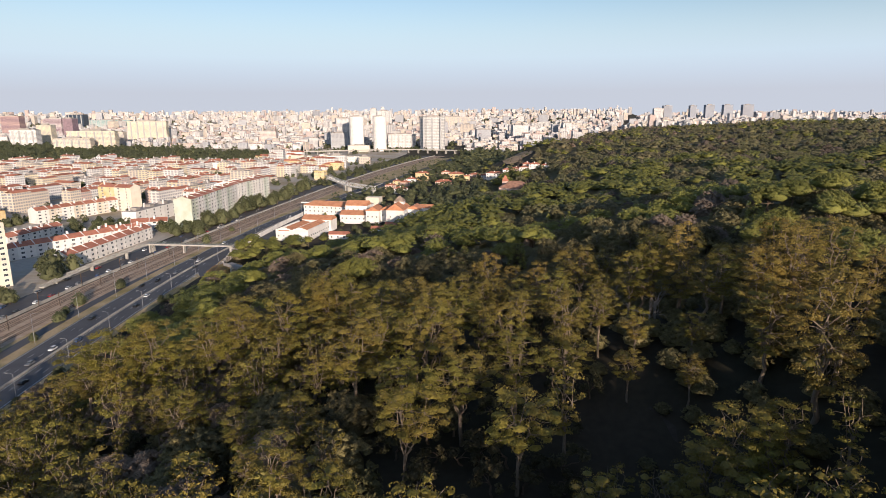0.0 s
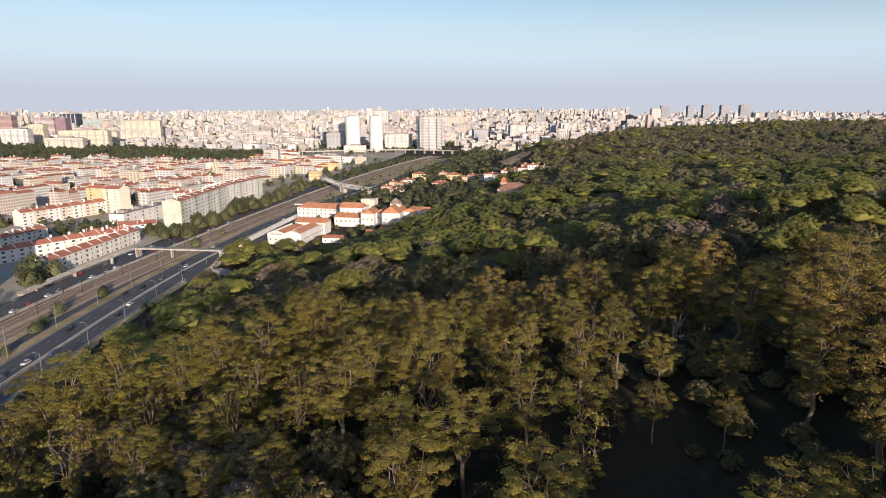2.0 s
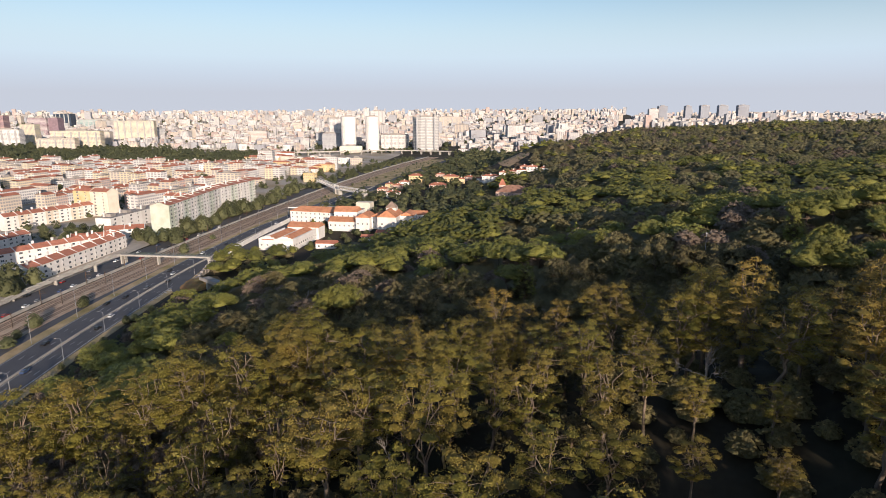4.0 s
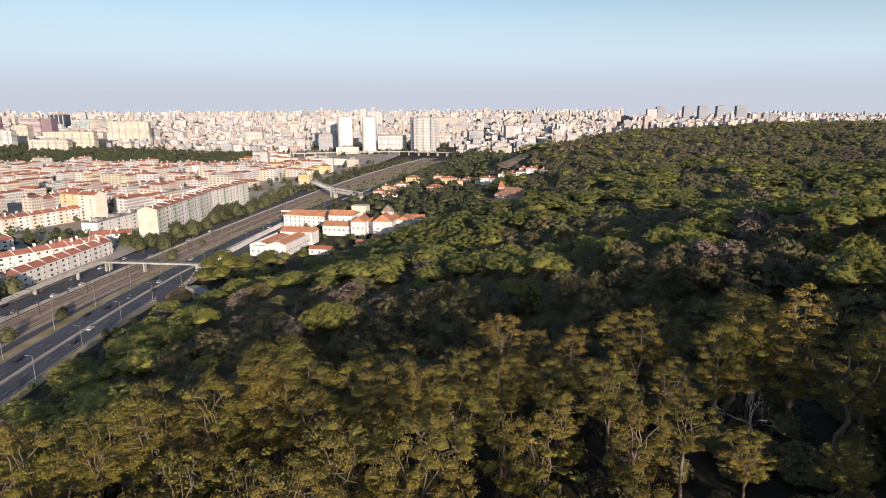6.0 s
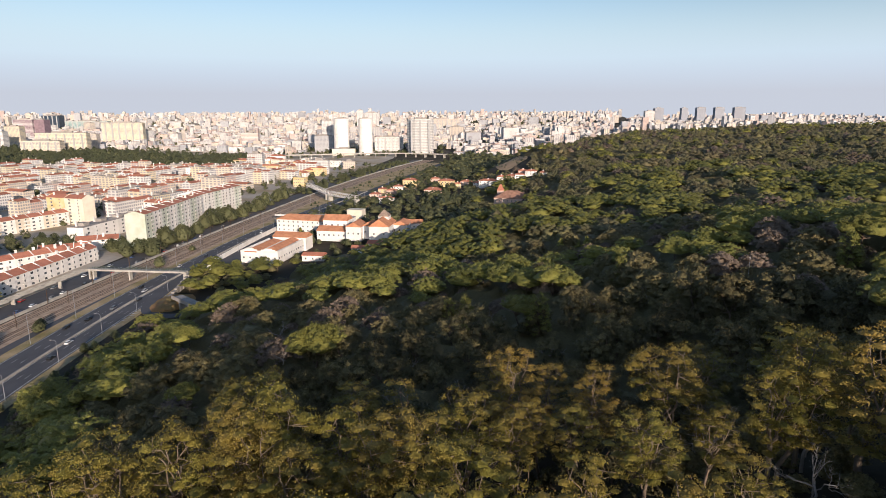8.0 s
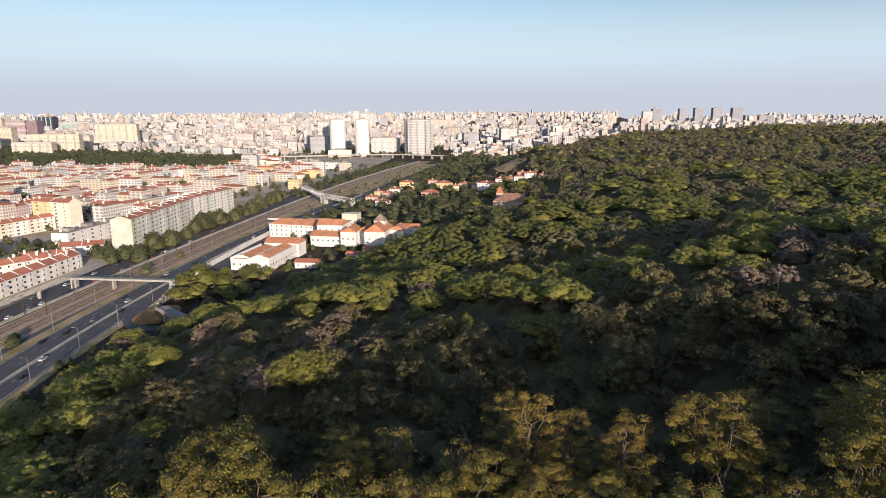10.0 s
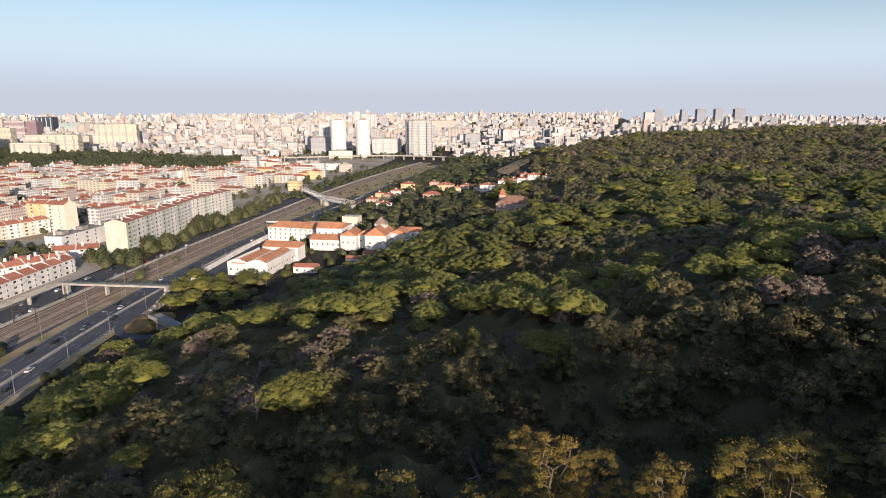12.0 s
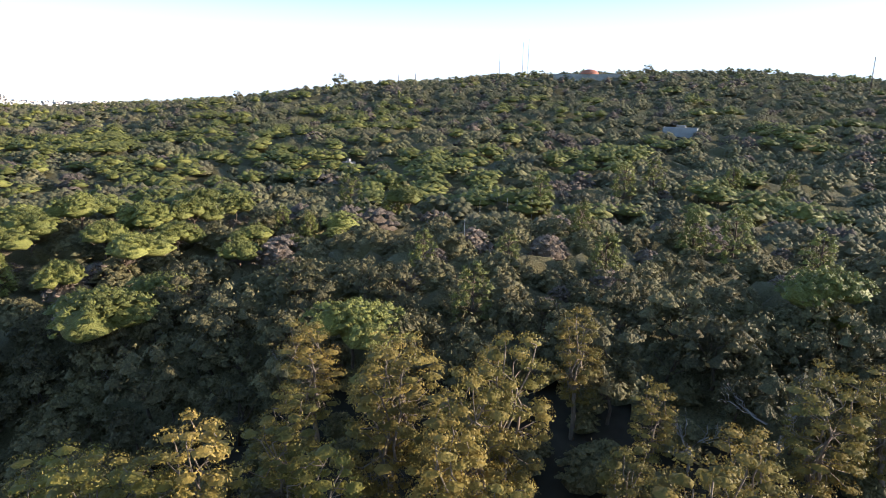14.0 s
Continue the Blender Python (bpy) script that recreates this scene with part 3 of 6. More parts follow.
def kind_at(x, y):
    n = noise.noise((x / 55, y / 55, 0.3)) + 0.5 * noise.noise((x / 17, y / 17, 2.0))
    away = math.hypot(x - 60, y - 150)
    if y < 255 and x > -85 and y > 0.2 * x + 150 or x < -60 and y < 250:
        n -= 0.3
    if -70 < x < 98 and 150 < y < 236:
        n -= 0.3
    if 80 < x < 240 and 30 < y < 180:
        n -= 0.45
    if y > 580 or x > 420:
        n -= 0.2
    if n > (-0.06 if 150 < away < 620 and y > 150 else 0.12) or (x - foot(y) < 120 and 360 < y < 520 and n > -0.35) or (x < -20 and 250 < y < 330 and n > -0.02):
        return "stone_pine"
    if n < -0.62 and x - foot(y) > 20 and not (y < 330 and x > -85):
        return "pine"
    return "oak"


count = {k: 0 for k in TREES}
stuff = {"mid": ([], []), "far": ([], [])}
trunks = Shape()


def plant(x, y, kind, size, near):
    z = float(land(x, y))
    if near and count[kind] < {"eucalyptus": 200, "oak": 235, "shrub": 240}.get(kind, 262):
        src = TREES[kind][rng.integers(len(TREES[kind]))]
        m = Matrix.LocRotScale((x, y, z), Euler((0, 0, rng.uniform(0, 6.28))), None)
        ob = copy_thing(src, m)
        ob.scale = (size * rng.uniform(0.9, 1.1), size * rng.uniform(0.9, 1.1), size)
        tagged(ob, group=GROUPS[kind])
        count[kind] += 1
        return
    if kind == "eucalyptus" and near:
        return
    low = kind == "shrub"
    size = size * 0.6 if low else size
    away = math.hypot(x - 40, y - 120)
    level, bank = ("mid", MID) if away < 255 and y > -70 and x < 200 else ("far", FAR) if away < 720 else ("far", FARTHEST)
    kind = "oak" if kind in ("eucalyptus", "near_eucalyptus", "tall_eucalyptus", "bare", "shrub") or kind == "pine" and away > 300 and rng.random() < 0.75 else kind
    q = bank[kind][rng.integers(6)]
    if kind == "pine" and level == "far":
        size *= 0.62
    w = rng.uniform(0, 6.28)
    turn = np.array([[math.cos(w), -math.sin(w), 0], [math.sin(w), math.cos(w), 0], [0, 0, 1]])
    stuff[level][0].append((q * (size, size, size * (1.0 if kind == "pine" else 0.8))) @ turn.T + (x, y, z))
    slot = LEAF[kind]
    if kind == "oak" and not low and rng.random() < (0.3 if y < 330 and x < 140 else 0.12):
        slot = 2
    stuff[level][1].append(np.full(len(q), slot))
    if away < 300:
        trunks.tube([(x, y, z - 1), (x, y, z + (5.2 if kind == "stone_pine" else 2.6) * size)], (0.25, 0.15), 4)


def rows_of(x0, x1, y0, y1, step):
    for x in np.arange(x0, x1, step):
        for y in np.arange(y0, y1, step):
            yield x + rng.uniform(-0.45, 0.45) * step, y + rng.uniform(-0.45, 0.45) * step


# single trees of the belt: place, height of the top, kind
KNOWN = ((-16.5, 114, 59.5, 0), (-26.6, 157, 59, 0), (26, 120, 64.5, 0), (43, 157, 63.5, 0), (-36, 101, 49, 0), (11.8, 85, 60, 0), (42.5, 81.5, 58, 0), (80, 135.5, 75, 1), (12, 160, 63, 1), (-2.2, 115.5, 63, 0), (-12.5, 123, 60, 0),
         (25.6, 159, 61.5, 1), (13.4, 171, 58, 1), (20.5, 165, 58.5, 1), (-23, 150, 60.5, 0), (70, 108.5, 80.8, 1), (73, 122.5, 78.5, 1), (66.5, 119.5, 79, 1), (87, 102, 78.5, 1), (60.5, 92, 77, 1), (76.5, 77, 78, 1), (55, 136.5, 75.4, 1), (51, 144, 71.8, 0), (54, 151.5, 68.5, 0), (44, 138, 68.5, 0), (40, 120, 60, 0), (50, 116, 60.5, 0), (46, 106, 55.5, 0), (36, 110, 55, 0), (48, 77, 57.5, 0), (37, 77, 55.5, 0), (51, 84, 58, 0), (19, 67, 56, 0), (67.5, 110.5, 79, 1),
         (62, 113, 75, 1), (81, 112, 74, 1), (79, 93, 73, 1), (56, 127, 72, 0), (47, 141, 68, 0), (69, 83, 74, 1), (82, 68, 77, 1), (66, 96, 72, 1), (58, 104, 71, 1), (62, 130, 72, 0), (70, 134, 72, 1), (36, 150, 66, 0), (66, 72, 72, 0),
         (-47, 112, 46, 0), (-30, 88, 49, 0), (-28, 112, 51, 0), (-42, 92, 45, 0), (-24, 100, 52, 0), (4, 100, 60, 0), (14, 104, 61, 0), (-6, 100, 57, 0))
EUCS = [(x, y) for x, y, _, _ in KNOWN]
for x, y, top, kind in KNOWN:
    plant(x, y, ("near_eucalyptus", "tall_eucalyptus")[kind], (top - float(land(x, y))) / 20.0, True)
for x, y in ((8, 123), (24, 110), (-10, 138), (-45, 154), (-31, 172), (-1, 150), (33, 58), (-23, 78), (-50, 107), (-43, 122), (-15, 71), (34, 125), (-6, 88), (18, 130), (21, 147), (35, 138), (-37, 141), (-52, 152), (38, 54), (-75, 117), (-84, 146), (10, 147), (3, 137), (26, 134), (-14, 168), (-60, 140), (-70, 130), (-66, 158), (-95, 128), (-58, 118)):
    if min((x - a) ** 2 + (y - b) ** 2 for a, b in EUCS) > 12:
        EUCS.append((x, y))
        plant(x, y, "near_eucalyptus", rng.uniform(0.85, 1.0) * np.interp(x, [-60, -20, 5, 40], [0.78, 0.92, 0.95, 0.82]), True)
# the closed outer edge of the belt, which shades the hollow behind it
for x in np.arange(-86, 52, 6.0):
    y = 146 + rng.uniform(-5, 4)
    if min((x - a) ** 2 + (y - b) ** 2 for a, b in EUCS) > 14:
        EUCS.append((x, y))
        plant(x, y, "near_eucalyptus", (float(np.interp(x, [-86, -55, -20, 20, 50], [46, 54, 58.5, 60, 61])) + rng.uniform(-1.5, 1) - float(land(x, y))) / 20.0, True)
# added trees, mostly unseen, that shade the dell and the belt's right side
for x, y in rows_of(28, 64, -10, 62, 12):
    plant(x, y, "eucalyptus", rng.uniform(1.0, 1.2), True)
for x, y in rows_of(66, 118, -14, 60, 14):
    plant(x, y, "eucalyptus", rng.uniform(0.7, 0.9), True)


def in_dell(x, y):
    return ((x - 38) / 15) ** 2 + ((y - 92) / 24) ** 2 < 1


for x, y in rows_of(-140, 230, 40, 270, 6.2):
    if not free_of_trees(x, y) or not seen_side(x, y) or math.hypot(x - 40, y - 120) > (118 if x > -25 or not in_belt(x, y) else 185):
        continue
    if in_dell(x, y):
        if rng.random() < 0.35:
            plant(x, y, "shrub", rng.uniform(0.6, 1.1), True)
    elif in_belt(x, y):
        free = min((x - a) ** 2 + (y - b) ** 2 for a, b in EUCS) > 49
        if free and rng.random() < (0.62 if x < -25 else 0.3):
            plant(x, y, "eucalyptus", rng.uniform(0.65, 1.0) * np.interp(x, [5, 30], [1.0, 0.85]), True)
        elif x < -15 and rng.random() < 0.6:
            plant(x, y, "oak", rng.uniform(1.2, 1.9), False)
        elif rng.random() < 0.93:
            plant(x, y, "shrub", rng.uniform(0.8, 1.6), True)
    elif kind_at(x, y) != "stone_pine":
        if rng.random() < 0.6:
            plant(x, y, kind_at(x, y), rng.uniform(0.7, 1.2) if x < 62 else rng.uniform(0.8, 1.7), True)
        else:
            plant(x, y, "shrub", rng.uniform(0.9, 1.5), True)
    elif rng.random() < 0.6:
        plant(x, y, "shrub", rng.uniform(1.0, 1.6), True)


def umbrella_pines(x0, x1, y0, y1, step, near, far, detailed, low, high):
    for x, y in rows_of(x0, x1, y0, y1, step):
        if free_of_trees(x, y) and seen_side(x, y) and near < math.hypot(x - 40, y - 120) < far and not in_belt(x, y) and kind_at(x, y) == "stone_pine":
            carpet = 360 < y < 520 and x - foot(y) < 170
            plant(x, y, "stone_pine", rng.uniform(1.25, 1.6) * np.interp(x - foot(y), [5, 25, 70], [0.5, 0.62, 1.0]) if carpet else rng.uniform(low, high), detailed)


umbrella_pines(-140, 150, 40, 240, 12.5, 0, 118, True, 0.8, 1.25)
umbrella_pines(-140, 330, -100, 415, 13.5, 118, 300, False, 0.85, 1.55)
umbrella_pines(-140, 800, -250, 860, 14.5, 300, 720, False, 0.9, 1.65)
umbrella_pines(0, 1450, -400, 1500, 18.0, 720, 1480, False, 0.9, 1.7)
# pines on the flat ground between slip road and monastery
for x, y in rows_of(-139, -100, 406, 468, 9):
    plant(x, y, "stone_pine" if rng.random() < 0.55 else "oak", rng.uniform(0.75, 1.2), False)
# single crowns that stand out
for x, y, s in ((104, 192, 1.5), (121, 193, 1.05), (-29, 209, 1.2), (-119, 244, 1.0), (-105, 261, 1.0), (-78, 255, 0.8), (146, 255, 1.2), (160, 252, 1.3), (139, 215, 1.25), (155, 195, 0.9), (159, 217, 1.2), (163, 231, 1.4), (174, 222, 1.4), (168, 199, 0.88), (150, 234, 1.1), (134, 252, 1.2), (195, 222, 1.1), (195, 235, 1.1), (126, 226, 1.1), (233, 173, 1.15), (25, 232, 0.9), (-112, 262, 0.8), (-100, 232, 0.8), (-60, 205, 0.8)):
    plant(x, y, "stone_pine", s, True)
for x, y, s in ((193, 203, 0.9), (188, 191, 1.1), (168, 185, 0.85), (228, 194, 1.4), (236, 179, 1.4), (259, 126, 1.4), (182, 106, 1.3), (144, 99, 1.3), (301, 93, 1.5), (315, 80, 1.5), (178, 78, 1.4), (174, 69, 1.3), (146, 58, 1.2), (143, 120, 0.85), (116, 122, 1.05), (138, 138, 0.9), (124, 242, 1.3), (172, 200, 1.1), (337, 42, 1.5), (347, 15, 1.5), (62, 261, 1.1), (10, 246, 0.95), (8, 222, 0.7), (29, 227, 1.05), (5, 244, 0.75), (-84, 240, 0.8), (-96, 200, 0.9)):
    plant(x, y, "pine", s, True)
for x, y, s in ((339, 281, 1.5), (340, 265, 1.5), (358, 249, 1.5), (318, 211, 1.5), (322, 190, 1.6), (328, 163, 1.6), (329, 299, 1.5), (350, 225, 1.1), (386, 276, 1.1), (396, 214, 1.1), (334, 303, 1.1), (308, 338, 1.0), (276, 131, 1.1), (346, 161, 1.1), (362, 290, 1.2), (370, 240, 1.1)):
    plant(x, y, "stone_pine", s, False)
# added oaks, out of view, that throw shade over the dell and near slope
for x, y in rows_of(30, 62, 36, 56, 8):
    plant(x, y, "oak", rng.uniform(2.0, 2.8), False)
for x, y in rows_of(-130, 160, -190, 42, 12):
    if free_of_trees(x, y):
        plant(x, y, "oak", rng.uniform(1.6, 2.4), False)
for k in range(9):
    plant((40.5, 52, -8, 14, 83, -59, 47, 38, 86)[k], (148, 143, 128, 163, 88, 127, 133, 64, 78)[k], "bare", rng.uniform(1.2, 1.9), True)
for x, y in rows_of(-60, 112, 158, 262, 26):
    if not in_belt(x, y):
        plant(x, y, "bare", rng.uniform(0.8, 1.2), True)
for x, y in rows_of(-140, 330, -100, 415, 9.6):
    if free_of_trees(x, y) and seen_side(x, y) and 118 < math.hypot(x - 40, y - 120) < 300:
        if not in_belt(x, y) and (kind_at(x, y) != "stone_pine" or rng.random() < 0.15):
            slim = kind_at(x, y) == "pine"
            plant(x, y, "pine" if slim else "oak", rng.uniform(0.55, 0.95) if slim else 0.75 + 1.3 * rng.random() ** 1.5, False)
for x, y in rows_of(-140, 800, -250, 860, 11.0):
    if free_of_trees(x, y) and seen_side(x, y) and 300 < math.hypot(x - 40, y - 120) < 720:
        if kind_at(x, y) != "stone_pine":
            plant(x, y, kind_at(x, y), 0.8 + 1.4 * rng.random() ** 1.5, False)
for x, y in rows_of(0, 1450, -400, 1500, 16.5):
    if free_of_trees(x, y) and seen_side(x, y) and 720 < math.hypot(x - 40, y - 120) < 1480:
        if kind_at(x, y) != "stone_pine":
            plant(x, y, kind_at(x, y), rng.uniform(1.0, 2.3), False)
for kind in TREES.values():
    for src in kind:
        x, y = -60 + 9 * rng.uniform(-1, 1), 20 + 15 * rng.uniform(-1, 1)
        src.matrix_basis = Matrix.Translation((x, y, float(land(x, y))))
for level, label in (("mid", "mixed pine and oak wood on the hillside"), ("far", "distant wooded hillside of pines and oaks")):
    q, s = stuff[level]
    tagged(new("woodland", quads_mesh("woodland", np.concatenate(q), [M_PINE, M_SCRUB_SHADED if level == "mid" else M_OAK_HAZED, M_TWIG], np.concatenate(s))), label, "woodland", kind="stuff")
tagged(part("woodland_trunks", trunks, M_BARK), "brown trunks of the hillside wood", "woodland", kind="stuff")


# low scrub that fills the gaps between the trees
def scrub_sheet(x0, x1, y0, y1, step, near, far, height, label):
    gx, gy = np.arange(x0, x1, step), np.arange(y0, y1, step)
    X, Y = np.meshgrid(gx, gy)
    r = np.random.default_rng(int(x1))
    X, Y = X + r.uniform(-0.3, 0.3, X.shape) * step, Y + r.uniform(-0.3, 0.3, X.shape) * step
    Z = land(X, Y) + height * (0.15 + 1.5 * r.random(X.shape) ** 2)
    away = np.hypot(X - 40, Y - 120)
    keep = np.array([[near < a < far and free_of_trees(x, y) and free_of_trees(x - 6, y) and seen_side(x, y) and not in_belt(x, y) for x, y, a in zip(*row)] for row in zip(X, Y, away)])
    Z = np.where(keep, Z, land(X, Y) - 0.8)
    P = np.stack([X, Y, Z], -1)
    q = np.stack([P[:-1, :-1], P[:-1, 1:], P[1:, 1:], P[1:, :-1]], 2)[(keep[:-1, :-1] | keep[1:, 1:])]
    tagged(new("undergrowth", quads_mesh("undergrowth", q, M_SCRUB_SHADED)), label, "scrub", kind="stuff")


scrub_sheet(-146, 330, -100, 420, 3.6, 60, 300, 3.0, "low dense scrub between the trees of the slope")
scrub_sheet(-100, 800, -250, 860, 6.0, 300, 720, 3.6, "low dense scrub between the distant pines")
scrub_sheet(0, 1450, -400, 1500, 12.0, 720, 1480, 4.2, "low dense scrub high on the far hillside")


# ---- city ground ----
cx, cy = np.r_[-3600, -2600, -1900, -1400:-240:60, -232], np.r_[300, 380:1500:60, 1700, 2100, 2700, 3500, 4700]
CX, CY = np.meshgrid(cx, cy)
CX = CX + np.where(CX > -240, np.interp(CY, [300, 500, 900, 1200, 1500], [0, 14, 70, 120, 160]), 0)
CZ = land(CX, CY) + 0.12
idx = np.arange(CX.size).reshape(CX.shape)
me = bpy.data.meshes.new("pavement")
me.from_pydata(np.stack([CX.ravel(), CY.ravel(), CZ.ravel()], -1).tolist(), [], np.stack([idx[:-1, :-1], idx[:-1, 1:], idx[1:, 1:], idx[1:, :-1]], -1).reshape(-1, 4).tolist())
me.materials.append(M_PAVING)
tagged(new("pavement", me), "pale paved streets and yards of the town", "pavement", kind="structure")
track = along(((39, 108), (45, 97), (52, 84)), 3)
sh = Shape()
for i in range(len(track[0]) - 1):
    quad = [track[0][i] - 1.1 * track[1][i], track[0][i] + 1.1 * track[1][i], track[0][i + 1] + 1.1 * track[1][i + 1], track[0][i + 1] - 1.1 * track[1][i + 1]]
    sh.face([(*q, float(land(*q)) + 0.25) for q in quad])
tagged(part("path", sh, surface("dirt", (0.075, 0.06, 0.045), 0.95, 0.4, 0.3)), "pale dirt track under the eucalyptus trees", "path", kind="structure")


# ---- buildings ----
def window_mesh(w, h, frame_mat):
    sh = Shape()
    sh.box(-w / 2, -0.05, 0, w / 2, 0.1, h, 0)
    sh.box(-w / 2 + 0.12, -0.075, 0.12, -0.04, 0.0, h - 0.1, 1)
    sh.box(0.04, -0.075, 0.12, w / 2 - 0.12, 0.0, h - 0.1, 1)
    sh.box(-w / 2 - 0.1, -0.16, -0.1, w / 2 + 0.1, 0.1, -0.004, 0)
    return sh.mesh("window", [frame_mat, M_PANE])


WIN = window_mesh(1.3, 1.5, M_WHITE)
WIN_WIDE = window_mesh(2.4, 1.5, M_WHITE)


def hip(sh, w, d, z, rise, over=0.4, gable=False):
    """A tiled roof over a plan of w by d, its ridge along the longer side."""
    x, y = w / 2 + over, d / 2 + over
    if w >= d:
        r = x if gable else max(x - y, 0.5)
        a, b = (-r, 0, z + rise), (r, 0, z + rise)
        sh.face([(-x, -y, z), (x, -y, z), b, a])
        sh.face([(x, y, z), (-x, y, z), a, b])
        sh.face([(x, -y, z), (x, y, z), b])
        sh.face([(-x, y, z), (-x, -y, z), a])
    else:
        r = y if gable else max(y - x, 0.5)
        a, b = (0, -r, z + rise), (0, r, z + rise)
        sh.face([(x, -y, z), (x, y, z), b, a])
        sh.face([(-x, y, z), (-x, -y, z), a, b])
        sh.face([(-x, -y, z), (x, -y, z), a])
        sh.face([(x, y, z), (-x, y, z), b])
    sh.box(-x, -y, z - 0.25, x, y, z - 0.01)


def building(name, label, x, y, w, d, h, turn, floors, wall, roof="hip", roof_mat=None, win=None, pitch=3.2, base=None, group="", balconies=False, rise=None, chimneys=2, category="building", sides=(0, 1)):
    """A house: walls, roof with chimneys, and windows on its south and east faces."""
    z = float(land(x, y)) if base is None else base
    root = tagged(new(name), label, category, group)
    root.matrix_basis = pose(x, y, z, 0, 0, turn)
    sh = Shape().box(-w / 2, -d / 2, -3, w / 2, d / 2, h)
    if roof == "flat":
        for a in ((-w / 2, -d / 2, w / 2, -d / 2 + 0.3), (-w / 2, d / 2 - 0.3, w / 2, d / 2), (-w / 2, -d / 2 + 0.3, -w / 2 + 0.3, d / 2 - 0.3), (w / 2 - 0.3, -d / 2 + 0.3, w / 2, d / 2 - 0.3)):
            sh.box(a[0], a[1], h - 0.01, a[2], a[3], h + 0.8)
    part("wall", sh, wall, root)
    top = Shape()
    if roof == "flat":
        top.box(-w / 2 + 0.3, -d / 2 + 0.3, h + 0.01, w / 2 - 0.3, d / 2 - 0.3, h + 0.15)
        top.box(-w * 0.15, -d * 0.2, h + 0.15, w * 0.12, d * 0.2, h + 2.6)
        part("roof", top, roof_mat or M_FLAT, root)
    else:
        hip(top, w, d, h + 0.26, rise or min(w, d) * 0.22, gable=roof == "gable")
        r = part("roof", top, roof_mat or M_ROOF, root)
        for k in range(chimneys):
            cx, cy = (k + 0.5) / chimneys * w - w / 2, d * (0.12 if k % 2 else -0.14)
            part("chimney", Shape().box(cx - 0.5, cy - 0.35, h, cx + 0.5, cy + 0.35, h + 3.0).box(cx - 0.6, cy - 0.45, h + 3.0, cx + 0.6, cy + 0.45, h + 3.2), M_WHITE, r)
    mesh = win or WIN
    step = h / floors
    for side in sides:
        span, off, rz = ((w, -d / 2, 0), (d, w / 2, 90), (w, d / 2, 180), (d, -w / 2, -90))[side]
        n = max(1, int(span / pitch))
        for f in range(floors):
            for k in range(n):
                u = (k + 0.5) * span / n - span / 2
                place = ((u, off), (off, u), (u, off), (off, u))[side]
                ob = new("window", mesh)
                ob.parent = root
                ob.matrix_basis = pose(*place, f * step + step * 0.32, 0, 0, rz)
            if balconies and side == 1 and f:
                part("balcony", Shape().box(w / 2, -d * 0.4, f * step - 0.1, w / 2 + 1.1, d * 0.4, f * step + 0.1).box(w / 2 + 1.02, -d * 0.4, f * step + 0.1, w / 2 + 1.1, d * 0.4, f * step + 1.0), M_CONCRETE, root)
    return root


# the city further off
def windowed(name, colour, other):
    m = surface(name, colour, 0.8, 0.01, 0.06, 6, island=0.16, second=other)
    t = m.node_tree
    n, l = t.nodes, t.links
    geo = n.new("ShaderNodeNewGeometry")
    sep, join = n.new("ShaderNodeSeparateXYZ"), n.new("ShaderNodeCombineXYZ")
    add = n.new("ShaderNodeMath")
    l.new(geo.outputs["Position"], sep.inputs[0])
    l.new(sep.outputs[0], add.inputs[0])
    l.new(sep.outputs[1], add.inputs[1])
    l.new(add.outputs[0], join.inputs[0])
    l.new(sep.outputs[2], join.inputs[1])
    brick = n.new("ShaderNodeTexBrick")
    brick.offset = 0
    l.new(join.outputs[0], brick.inputs["Vector"])
    for key, value in (("Scale", 1.0), ("Mortar Size", 0.62), ("Mortar Smooth", 0.0), ("Brick Width", 3.4), ("Row Height", 3.0), ("Bias", 0.0)):
        brick.inputs[key].default_value = value
    p = n["Principled BSDF"]
    source = p.inputs["Base Color"].links[0].from_socket
    mix = n.new("ShaderNodeMix")
    mix.data_type = "RGBA"
    l.new(brick.outputs["Fac"], mix.inputs[0])
    # far panes kept pale: haze and reflected sky are put into this colour
    mix.inputs[6].default_value = (0.27, 0.27, 0.29, 1)
    l.new(source, mix.inputs[7])
    l.new(mix.outputs[2], p.inputs["Base Color"])
    return m


F_WHITE = windowed("far_white_wall", (0.66, 0.64, 0.61), (0.56, 0.53, 0.50))
F_CREAM = windowed("far_cream_wall", (0.64, 0.55, 0.44), (0.55, 0.47, 0.38))
F_PINK = windowed("far_pink_wall", (0.56, 0.42, 0.36), (0.48, 0.37, 0.32))
F_GREY = windowed("far_grey_wall", (0.42, 0.43, 0.45), (0.36, 0.37, 0.39))
F_SLATE = windowed("far_slate_wall", (0.29, 0.32, 0.37), (0.25, 0.27, 0.31))
F_YELLOW = windowed("far_yellow_wall", (0.66, 0.57, 0.40), (0.60, 0.51, 0.36))
M_PALE_ROOF = surface("pale_flat_roof", (0.54, 0.49, 0.44), 0.9, 0.02, 0.2, island=0.2)
far = Shape()
rs = np.random.default_rng(3)
